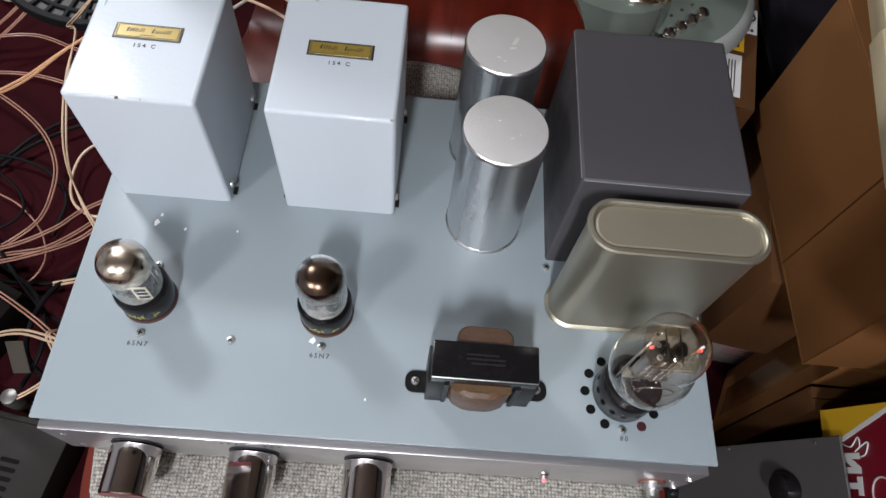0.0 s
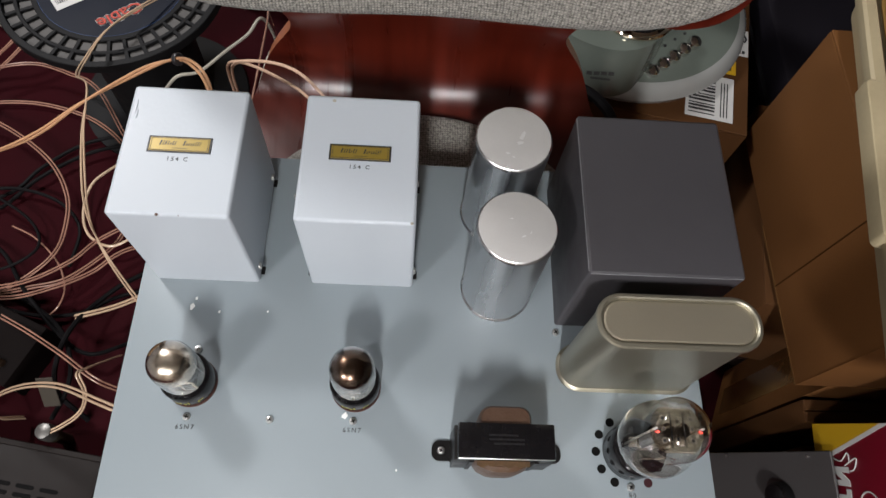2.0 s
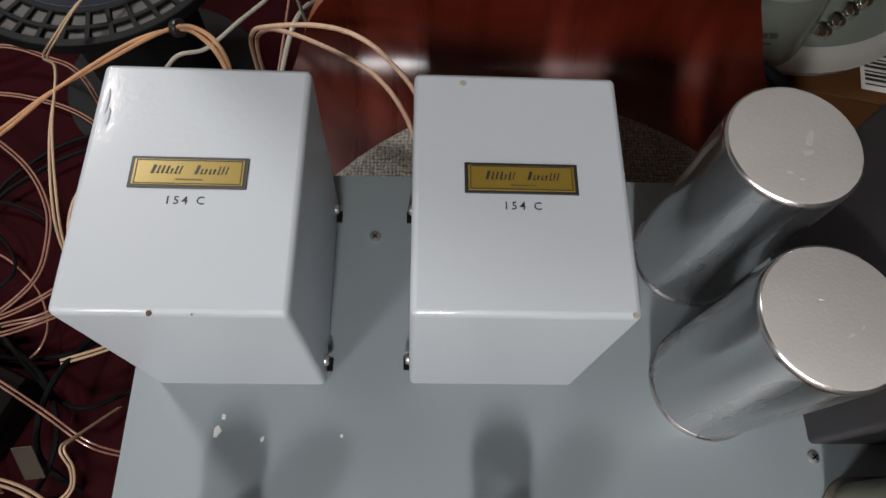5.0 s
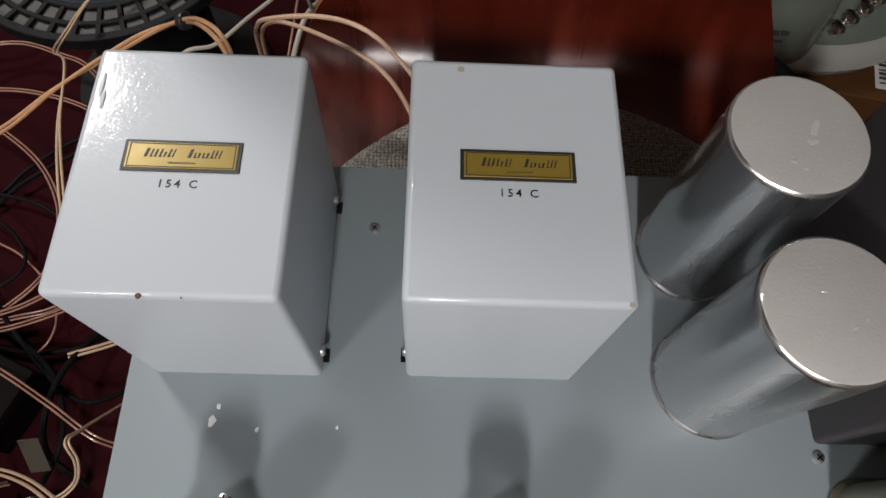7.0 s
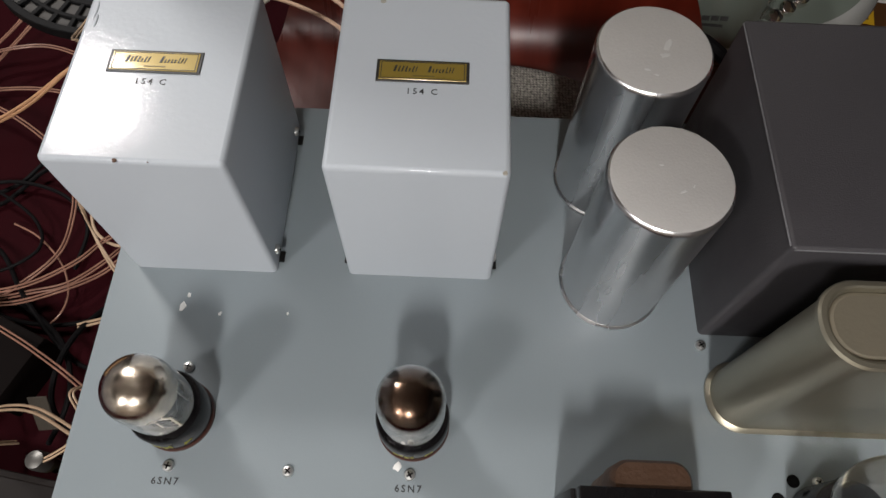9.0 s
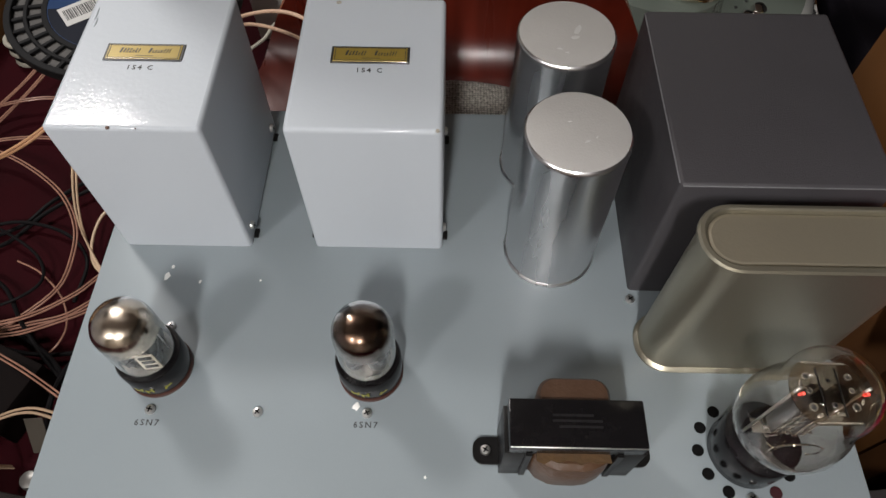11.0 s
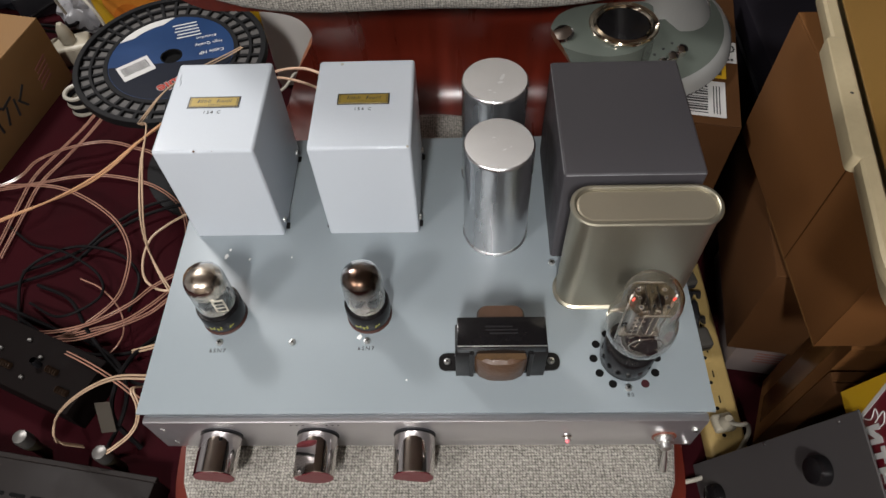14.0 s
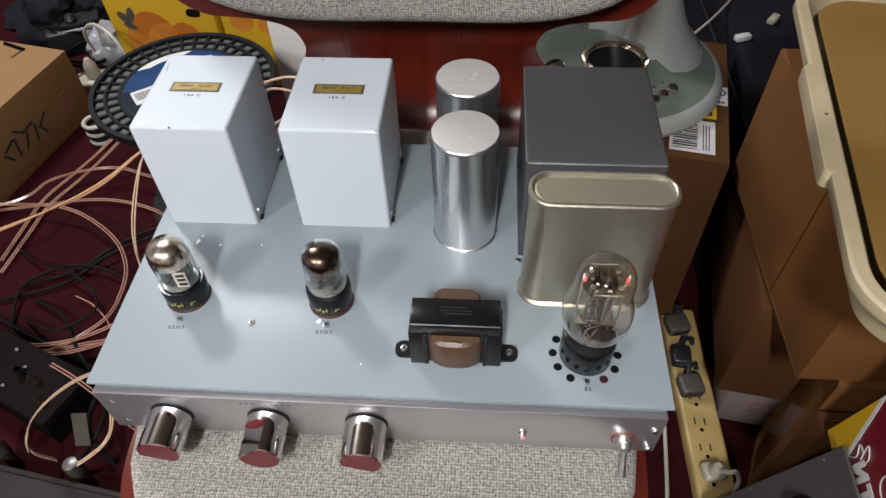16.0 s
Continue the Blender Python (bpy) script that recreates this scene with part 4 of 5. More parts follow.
for outline in ([(0.046, 0.032), (0.053, 0.032), (0.060, 0.0445), (0.060, 0.032), (0.066, 0.032), (0.066, 0.0575), (0.060, 0.0575), (0.052, 0.0445), (0.052, 0.0575), (0.046, 0.0575)],
                [(0.069, 0.050), (0.087, 0.050), (0.087, 0.0575), (0.069, 0.0575)], [(0.075, 0.030), (0.081, 0.030), (0.081, 0.050), (0.075, 0.050)],
                [(0.090, 0.030), (0.096, 0.030), (0.096, 0.0575), (0.090, 0.0575)], [(0.096, 0.052), (0.108, 0.052), (0.108, 0.0575), (0.096, 0.0575)], [(0.096, 0.041), (0.106, 0.041), (0.106, 0.0465), (0.096, 0.0465)], [(0.096, 0.030), (0.108, 0.030), (0.108, 0.0355), (0.096, 0.0355)],
                [(0.112, 0.030), (0.118, 0.030), (0.118, 0.0575), (0.112, 0.0575)], [(0.118, 0.041), (0.130, 0.041), (0.130, 0.0465), (0.118, 0.0465)], [(0.130, 0.030), (0.136, 0.030), (0.136, 0.0575), (0.130, 0.0575)]):
    part("letter_bar", printed(outline, 0.0005), M_LABEL, t)
stroke = smooth_path([Vector(p) for p in ((-0.0006, -0.036, 0.030), (-0.0006, -0.040, 0.046), (-0.0006, -0.031, 0.058), (-0.0006, -0.040, 0.060), (-0.0006, -0.0445, 0.052), (-0.0006, -0.0360, 0.072), (-0.0006, -0.0470, 0.068), (-0.0006, -0.0500, 0.060))], 5)
part("emblem", sweep(stroke, 0.0007, 6), M_LABEL, t, "thin white zigzag outline")
part("emblem", lathe([(0.0145, 0), (0.0160, 0), (0.0160, 0.0008), (0.0145, 0.0008), (0.0145, 0)], 28, cap=False), M_LABEL, t, "thin ring emblem", at=(0.0, -0.084, 0.086), turn=(0, -90, 0))

# the grey faceplate that leans on the printed box
u = Vector((-0.225, 0.115, -0.966))
v = Vector((0.020, -0.985, -0.155))
n = v.cross(u)
n.normalize()
if n.x > 0:
    n = -n
u.normalize()
v = n.cross(u)
fp = thing("metal_faceplate", label="grey metal amplifier faceplate with black knobs leaning on a printed box", category="faceplate")
fp.matrix_basis = Matrix(((u.x, v.x, n.x, 0.4875 * U), (u.y, v.y, n.y, 0.0845 * U), (u.z, v.z, n.z, 0.340 * U), (0, 0, 0, 1)))
sgn = 1 if v.y < 0 else -1
part("plate", box((0, min(0, sgn * 0.30), -0.003), (0.3495, max(0, sgn * 0.30), 0.0), 0.001, 1), M_GREYBOX, fp, "grey painted sheet metal")
KNOB = [(0.0175, 0.0), (0.0180, 0.002), (0.0172, 0.010), (0.0150, 0.015), (0.0080, 0.0175), (0, 0.018)]
for a, b in ((0.078, 0.052), (0.297, 0.053)):
    part("knob", lathe(KNOB, 32), M_BAKE, fp, "domed black knob", at=(a, sgn * b, 0.0))
for a, b in ((0.033, 0.006), (0.170, 0.004)):
    part("screw", lathe([(0.0016, 0), (0.0016, 0.001), (0, 0.0014)], 12), M_SCREW, fp, at=(a, sgn * b, 0.0))

# the cream storage tray
tray = thing("storage_tray", (0.381, 0.050, 0.556), -9.5, "cream plastic storage tray with a thick rounded rim", "tray")
W, D = 0.42, 0.52
o = [(x + W / 2, y + D / 2) for x, y in rounded(W, D, 0.062, 10)]
wall_out = [(shrink(o, 0.020), 0.0), (shrink(o, 0.013), 0.030), (shrink(o, 0.012), 0.034), (shrink(o, 0.001), 0.035), (o, 0.037), (shrink(o, 0.0005), 0.046), (shrink(o, 0.003), 0.0485), (shrink(o, 0.013), 0.0485), (shrink(o, 0.0155), 0.046), (shrink(o, 0.019), 0.034), (shrink(o, 0.024), 0.004)]
part("rim", stack(wall_out), M_CREAM, tray, "thick cream plastic rim")
part("grip", stack([([(x + 0.0035, y + 0.250) for x, y in rounded(0.0175, 0.168, 0.006, 5)], 0.030), ([(x + 0.0035, y + 0.250) for x, y in rounded(0.0190, 0.170, 0.006, 5)], 0.044), ([(x + 0.0035, y + 0.250) for x, y in rounded(0.0175, 0.167, 0.006, 5)], 0.0482), ([(x + 0.0035, y + 0.250) for x, y in rounded(0.0150, 0.163, 0.005, 5)], 0.0488)]), M_CREAM, tray, "moulded grip")
part("speck", lathe([(0.0018, 0), (0, 0.0004)], 8), M_INK, tray, at=(0.006, 0.25, 0.0492))
single("cardboard_sheet", stack([(rounded(0.366, 0.462, 0.05, 8), 0.0), (rounded(0.368, 0.464, 0.05, 8), 0.003), (rounded(0.366, 0.462, 0.05, 8), 0.004)]), surf("tan_cardboard", (0.165, 0.088, 0.0135), 0.8, var=0.14, scale=9, bump=0.15, bscale=500), "tan cardboard sheet lying in the cream tray", "cardboard", at=(0.6306, 0.2718, 0.592), turn=(0, 0, -9.5))
M_NET = surf("red_net_bag", (0.45, 0.03, 0.02), 0.5, var=0.5, scale=120, bump=0.8, bscale=300)
bm = bmesh.new()
bmesh.ops.create_icosphere(bm, subdivisions=4, radius=0.055)
for w in bm.verts:
    k = 1 + 0.28 * noise.noise(w.co * 45)
    w.co = Vector((w.co.x * k * 0.9, w.co.y * k * 1.3, max(w.co.z * k, -0.045)))
single("net_bag", bm, M_NET, "lumpy red net bag lying in the tray", "bag", at=(0.635, 0.43, 0.641))

# the dark flat case behind, and the carton under the fan
t = thing("dark_case", (0.72, 0.85, 0.0), 0, "dark grey padded case standing behind the boxes", "case")
part("body", box((-0.208, -0.345, 0.0), (0.23, 0.35, 0.330), 0.006), M_DARKGREY, t)
part("lid", box((-0.2085, -0.3455, 0.3325), (0.23, 0.35, 0.385), 0.008), M_DARKGREY, t)
part("binding", box((-0.2095, -0.3465, 0.3295), (0.231, 0.351, 0.3330), 0.001, 1), M_BLACKPL, t)
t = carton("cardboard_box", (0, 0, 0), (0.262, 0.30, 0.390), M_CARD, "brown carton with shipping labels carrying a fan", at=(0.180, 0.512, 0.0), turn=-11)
part("label", box((0.180, 0.014, 0.3902), (0.242, 0.086, 0.3907)), M_LABEL, t, "white barcode label")
for k in range(11):
    part("barcode_bar", box((0.184, 0.020 + 0.0052 * k, 0.3906), (0.218, 0.020 + 0.0052 * k + (0.0032 if k % 3 else 0.0016), 0.3910)), M_INK, t)
for k in range(3):
    part("print_bar", box((0.225 + 0.004 * k, 0.020, 0.3906), (0.2265 + 0.004 * k, 0.076, 0.3910)), M_INK, t)
part("sticker", box((0.220, 0.094, 0.3902), (0.244, 0.124, 0.3907)), M_YELLOW, t, "yellow sticker")
part("print_bar", box((0.226, 0.100, 0.3906), (0.238, 0.110, 0.3910)), M_INK, t)
part("label", box((0.236, 0.130, 0.3902), (0.260, 0.176, 0.3907)), M_LABEL, t)
part("lettering", letters("O", 0.026), M_INK, t, at=(0.249, 0.160, 0.3909))
for k in range(3):
    part("print_bar", box((0.2405 + 0.0055 * k, 0.1340, 0.3906), (0.2445 + 0.0055 * k, 0.139, 0.3910)), M_INK, t)

# the fan's foot: a round rim, a green dish with a raised lobe, a tapering column
# White plastic toned down; part of the shade on the fan is in its colour.
M_FANWHITE = surf("dimmed_white_plastic", (0.245, 0.248, 0.238), 0.25, var=0.10, scale=14, coat=0.7)
M_FANGREEN = surf("grey_green_panel", (0.100, 0.116, 0.100), 0.22, var=0.07, scale=14, coat=0.6)
FX, FY = 0.299, 0.660
fan = thing("pedestal_fan", (FX, FY, 0.391), label="white and grey-green pedestal fan foot with chrome buttons", category="fan")
part("foot", lathe([(0.150, 0.0), (0.159, 0.003), (0.162, 0.011), (0.159, 0.020), (0.152, 0.0265), (0.1465, 0.0285)], 72), M_FANWHITE, fan, "glossy white rim of the foot")
part("dish", lathe([(0.1460, 0.022), (0.1462, 0.0285), (0.137, 0.0305), (0.115, 0.036), (0.088, 0.046), (0.066, 0.062)], 72), M_FANGREEN, fan, "grey-green upper face of the foot")
part("column", lathe([(0.100, 0.031), (0.096, 0.040), (0.084, 0.054), (0.070, 0.072), (0.058, 0.095), (0.046, 0.130), (0.036, 0.17), (0.030, 0.21)], 56), M_FANWHITE, fan, "glossy white tapering column", at=(0.034, 0.030, 0))
part("pole", lathe([(0.026, 0.205), (0.024, 0.6)], 32), M_FANWHITE, fan, at=(0.034, 0.030, 0))
part("sticker", box((-0.016, -0.0005, 0), (0.016, 0.0005, 0.02)), M_YELLOW, fan, "yellow energy sticker", at=(0.034, -0.0085, 0.160), turn=(-12, 0, 5))


def blob(corners, per=6):
    """A smooth closed outline through corners."""
    p = [Vector((*c, 0)) for c in corners]
    line = smooth_path([*p[-2:], *p, *p[:2]], per)
    return [(v.x, v.y) for v in line[2 * per:(len(p) + 2) * per]]


low = [(0.030, 0.0), (-0.110, 0.0), (-0.142, -0.060), (-0.130, -0.120), (-0.094, -0.1580), (-0.046, -0.1680), (-0.008, -0.146), (0.036, -0.075)]
top = [(0.015, 0.0), (-0.095, 0.0), (-0.126, -0.055), (-0.115, -0.108), (-0.078, -0.1340), (-0.036, -0.1400), (0.004, -0.120), (0.026, -0.060)]
lay = []
for f, z in ((0.0, 0.024), (0.12, 0.034), (0.55, 0.052), (0.85, 0.066), (0.97, 0.073), (1.0, 0.0765)):
    lay.append((blob([(a[0] + (b[0] - a[0]) * f, a[1] + (b[1] - a[1]) * f) for a, b in zip(low, top)]), z))
mid = (-0.055, -0.06)
for k, z in ((0.93, 0.0795), (0.8, 0.0810), (0.5, 0.0820), (0.1, 0.0825)):
    lay.append(([(mid[0] + (x - mid[0]) * k, mid[1] + (y - mid[1]) * k) for x, y in blob(top)], z))
part("control_panel", stack(lay), M_FANGREEN, fan, "grey-green raised control panel")
bm = lathe([(0.0475, 0.0), (0.0480, 0.003), (0.0465, 0.0045), (0.042, 0.0030), (0.0385, 0.0048), (0.0365, 0.0030), (0.0350, -0.001)], 48)
bm.transform(Matrix.Diagonal((0.98, 0.93, 1.0, 1.0)))
ring = part("chrome_ring", bm, surf("golden_chrome", (0.74, 0.66, 0.52), 0.07, 1.0, var=0.05), fan, "polished golden chrome bezel", at=(-0.0206, -0.0860, 0.0838), turn=(2, 0, -6))
bm = lathe([(0.0350, 0.0005), (0.0340, 0.0022), (0.020, 0.0026), (0, 0.0027)], 48)
bm.transform(Matrix.Diagonal((0.98, 0.93, 1.0, 1.0)))
part("dark_window", bm, M_BAKE, ring, "glossy black window")
for k in range(5):
    f = k / 4
    part("button", lathe([(0.0085, 0), (0.0088, 0.004), (0.0075, 0.0085), (0.004, 0.0102), (0, 0.0105)], 24), M_CHROME, fan, "chrome push button", at=(0.0105 + 0.0555 * f, -0.130 + 0.041 * f, 0.0285 + 0.010 * f), turn=(12, 8, 0))
    part("mark", lathe([(0.0020, 0), (0.0020, 0.001)], 10), M_INK, fan, at=(0.0000 + 0.0555 * f, -0.118 + 0.041 * f, 0.0400 + 0.004 * f))
for k in range(4):
    part("name_bar", box((-0.0040, -0.0022, 0), (0.0030, 0.0022, 0.0006)), M_INK, fan, at=(-0.076 + 0.009 * k, -0.1555, 0.0520), turn=(58, 0, -4))
part("name_bar", box((-0.012, -0.0012, 0), (0.012, 0.0012, 0.0006)), M_INK, fan, at=(-0.062, -0.1590, 0.0465), turn=(58, 0, -4))
part("screw_cap", lathe([(0.0150, -0.004), (0.0150, 0.005), (0.0125, 0.008), (0.004, 0.0095), (0, 0.0095)], 28), M_CHROME, fan, "chrome screw cap", at=(-0.103, -0.100, 0.0785), turn=(10, -14, 0))

# ---- the cable spool ----
M_SPOOL = surf("black_spool_plastic", (0.0075, 0.0075, 0.008), 0.55, var=0.2, scale=50, spec=0.12)
M_DUST = surf("dusty_grey_spool_web", (0.050, 0.0465, 0.043), 0.6, var=0.3, scale=40)
M_BLUE = surf("blue_printed_label", (0.004, 0.027, 0.092), 0.36, var=0.5, scale=9, spec=0.35)
spool = thing("cable_spool", (-0.456, 0.763, 0.0), 0, "large black plastic cable spool with a blue printed label", "spool")
part("core", lathe([(0.150, 0), (0.150, 0.008), (0.085, 0.010), (0.085, 0.262), (0.120, 0.270), (0.155, 0.272), (0.162, 0.2745), (0.02, 0.2745)], 64), M_SPOOL, spool)
part("web", lathe([(0.162, 0.2746), (0.162, 0.2815), (0.113, 0.2815), (0.113, 0.2770), (0.022, 0.2770)], 72), M_DUST, spool, "dusty grey web between black ribs")
for r0, r1, z in ((0.159, 0.169, 0.290), (0.1375, 0.1435, 0.287), (0.110, 0.119, 0.2865)):
    part("ring_rib", lathe([(r0, 0.276), (r0, z - 0.001), (r0 + 0.001, z), (r1 - 0.001, z), (r1, z - 0.001), (r1, 0.276)], 72, cap=False), M_SPOOL, spool)
RIB = mesh_of("rib", box((0.117, -0.0028, 0.272), (0.1385, 0.0028, 0.2858), 0.0006, 1), M_SPOOL)
RIB2 = mesh_of("rib", box((0.142, -0.0030, 0.272), (0.1605, 0.0030, 0.2865), 0.0006, 1), M_SPOOL)
for k in range(36):
    for me in (RIB, RIB2):
        ob = new("rib", me)
        ob.parent = spool
        ob.rotation_euler = (0, 0, radians(10 * k))
label = part("label", lathe([(0.0190, 0.2772), (0.1105, 0.2772), (0.1105, 0.2858), (0.0190, 0.2858), (0.0190, 0.2772)], 64, cap=False), M_BLUE, spool, "blue printed cardboard disc")
arc = [(0.1095 * math.cos(radians(a)), 0.1095 * math.sin(radians(a))) for a in range(196, 363, 6)]
part("label_lower", stack([(arc, 0.2858), (arc, 0.2860)]), surf("near_black_print", (0.003, 0.005, 0.012), 0.5, spec=0.15), label, "near-black lower half of the label")
part("hub_hole", lathe([(0.0195, 0.2768), (0.0195, 0.2862), (0.017, 0.2862), (0.0165, 0.2775), (0, 0.2775)], 32), M_VOID, spool)
arc = [(0.110 * math.cos(radians(a)), 0.110 * math.sin(radians(a))) for a in range(100, 162, 4)]
inn = [(x * 0.86, y * 0.86) for x, y in arc[3:-3]][::-1]
part("label_panel", stack([(arc + inn, 0.2858), (arc + inn, 0.2863)]), M_LABEL, label, "white band on the label")
part("barcode_sticker", box((-0.029, -0.0215, 0), (0.029, 0.0215, 0.0006)), M_LABEL, label, "white barcode sticker", at=(-0.055, -0.032, 0.2859), turn=(0, 0, 37))
rnd = random.Random(3)
x = -0.024
while x < 0.022:
    w = rnd.choice((0.0009, 0.0014, 0.0021))
    part("barcode_bar", box((x, -0.010, 0.0005), (x + w, 0.0135, 0.0009)), M_INK, label, at=(-0.055, -0.032, 0.2859), turn=(0, 0, 37))
    x += w + rnd.choice((0.0010, 0.0016))
part("lettering", letters("Cable", 0.030), M_REDINK, label, "red word with a white edge", at=(0.026, -0.066, 0.2866), turn=(0, 0, 180 + 38))
for k in range(8):
    dx, dy = 0.0016 * math.cos(k * math.pi / 4), 0.0016 * math.sin(k * math.pi / 4)
    part("letter_edge", letters("Cable", 0.030), M_LABEL, label, at=(0.026 + dx, -0.066 + dy, 0.2861), turn=(0, 0, 180 + 38))
for text, x, y, s in (("Cable HP", 0.078, 0.012, 0.0115), ("High Quality", 0.068, 0.034, 0.0095), ("Evolution", 0.060, 0.052, 0.0095)):
    part("lettering", letters(text, s), M_LABEL, label, "white print", at=(x - 0.008, y, 0.2860), turn=(0, 0, 180 + 16))
for k in range(5):
    part("print_bar", box((-0.022 + 0.003 * (k % 2), -0.0014, 0), (0.022, 0.0014, 0.0004)), M_LABEL, label, at=(0.020 - 0.004 * k, 0.054 + 0.0085 * k, 0.2860), turn=(0, 0, 17))

# ---- far boxes on the left ----
t = carton("cardboard_box", (-0.42, -0.60, 0), (0, 0, 0.168), M_CARD_PALE, "pale brown cardboard box with black handwriting and red print", at=(-0.865, 1.045, 0), turn=-12)
for y, z, l, a in ((-0.155, 0.075, 0.018, 35), (-0.165, 0.055, 0.016, -60), (-0.185, 0.060, 0.020, 75), (-0.200, 0.085, 0.018, 10), (-0.215, 0.062, 0.020, 60), (-0.225, 0.092, 0.014, -40), (-0.245, 0.066, 0.022, 85), (-0.262, 0.082, 0.016, 20), (-0.275, 0.060, 0.015, -55)):
    part("brush_bar", box((0.0, -l, -0.0028), (0.0008, l, 0.0028)), M_INK, t, at=(0, y + 0.010, z + 0.008), turn=(a, 0, 0))
for k in range(5):
    part("print_bar", box((0.0, -0.022 + 0.004 * (k % 2), -0.0022), (0.0008, 0.022, 0.0022)), M_REDFADED, t, at=(0, -0.060 - 0.003 * k, 0.095 - 0.011 * k), turn=(12, 0, 0))
M_PEACH = surf("orange_fruit_print", (0.46, 0.165, 0.018), 0.5, var=0.35, scale=22)
M_PEACH_DARK = surf("deep_orange_fruit_print", (0.40, 0.115, 0.010), 0.5, var=0.4, scale=25)
M_LEAF = surf("dark_leaf_print", (0.06, 0.06, 0.05), 0.5, var=0.3)
def petal(w, h, n=20):
    """The outline of a plump fruit."""
    return [(w * math.cos(2 * math.pi * k / n), h * math.sin(2 * math.pi * k / n) * (1 - 0.12 * math.cos(4 * math.pi * k / n))) for k in range(n)]


t = carton("fruit_carton", (0, 0, 0), (0.262, 0.22, 0.245), M_YELLOW, "yellow fruit carton printed with orange peaches", at=(-0.80, 1.16, 0.0), turn=-3)
for k, (x, z, w, h) in enumerate(((0.060, 0.120, 0.034, 0.050), (0.100, 0.165, 0.050, 0.036), (0.130, 0.130, 0.048, 0.042), (0.180, 0.140, 0.040, 0.036), (0.150, 0.085, 0.060, 0.040), (0.085, 0.075, 0.050, 0.040))):
    o = petal(w, h)
    part("fruit_print", stack([(o, 0), (o, 0.0006 + 0.0003 * k)]), (M_PEACH, M_PEACH_DARK)[k % 2], t, at=(x, -0.0003, z), turn=(90, 0, 0))
for x, z, w, h, a in ((0.040, 0.185, 0.020, 0.009, 50), (0.058, 0.195, 0.018, 0.008, 100), (0.048, 0.165, 0.016, 0.007, 20)):
    o = petal(w, h)
    part("leaf_print", stack([(o, 0), (o, 0.0024)]), M_LEAF, t, at=(x, -0.0003, z), turn=(90, a, 0))
part("hand_hole", stack([([(p[0], p[1]) for p in rounded(0.034, 0.020, 0.0095, 6)], 0), ([(p[0], p[1]) for p in rounded(0.034, 0.020, 0.0095, 6)], 0.0018)]), M_VOID, t, "punched hand hole", at=(0.215, 0.0, 0.205), turn=(90, 0, 0))
part("top_edge", box((-0.002, -0.002, 0.240), (0.264, 0.003, 0.2475), 0.001, 1), M_LABEL, t, "worn white card edge")
t = carton("fruit_carton", (0, 0, 0), (0.22, 0.20, 0.215), M_YELLOW, "lower yellow fruit carton with a dark leaf print", at=(-0.530, 1.165, 0.0), turn=-4)
for x, z, w, h in ((0.05, 0.175, 0.03, 0.022), (0.11, 0.17, 0.024, 0.02)):
    o = petal(w, h)
    part("fruit_print", stack([(o, 0), (o, 0.0008)]), M_PEACH, t, at=(x, -0.0003, z), turn=(90, 0, 0))
for x, z, a in ((0.15, 0.195, 20), (0.165, 0.185, 80), (0.185, 0.198, -30)):
    o = petal(0.014, 0.006)
    part("leaf_print", stack([(o, 0), (o, 0.0014)]), M_LEAF, t, at=(x, -0.0003, z), turn=(90, a, 0))

# a crumpled bag, dark odds and ends beside the fruit carton
M_BAG = surf("grey_plastic_film", (0.20, 0.20, 0.21), 0.3, var=0.3, scale=25, bump=0.5, bscale=60)
bm = bmesh.new()
bmesh.ops.create_icosphere(bm, subdivisions=4, radius=0.07)
for w in bm.verts:
    k = 1 + 0.45 * noise.noise(w.co * 26) + 0.2 * noise.noise(w.co * 70)
    w.co = Vector((w.co.x * k * 0.9, w.co.y * k * 0.8, max(w.co.z * k, -0.05)))
single("plastic_bag", bm, M_BAG, "crumpled translucent grey plastic bag on the floor", "bag", at=(-0.87, 1.25, 0.05))
t = thing("black_adapter", (-1.02, 1.33, 0.0), 25, "black mains adapter lying among cables", "adapter")
part("block", box((-0.07, -0.05, 0), (0.07, 0.05, 0.07), 0.008, 3), M_BLACKPL, t)
part("plug", lathe([(0.014, 0.07), (0.016, 0.078), (0.010, 0.09), (0, 0.091)], 20), M_BLACKPL, t)
single("white_cabinet", box((0, 0, 0), (0.52, 0.30, 0.30), 0.006), surf("off_white_laminate", (0.62, 0.60, 0.56), 0.5, var=0.05, scale=6), "plain off-white low cabinet behind the chair", "cabinet", at=(-0.362, 1.0, 0.0))

# adapters and their white leads
M_IVORY = surf("ivory_plastic", (0.34, 0.31, 0.24), 0.4, var=0.1, scale=30)
t = thing("power_adapter", (-0.875, 1.115, 0.0), 20, "ivory mains adapter block with a plug", "adapter")
part("block", box((-0.045, -0.03, 0), (0.045, 0.03, 0.05), 0.008, 3), M_IVORY, t)
part("plug", lathe([(0.016, 0.05), (0.018, 0.06), (0.014, 0.085), (0.006, 0.10), (0, 0.102)], 20), M_IVORY, t)


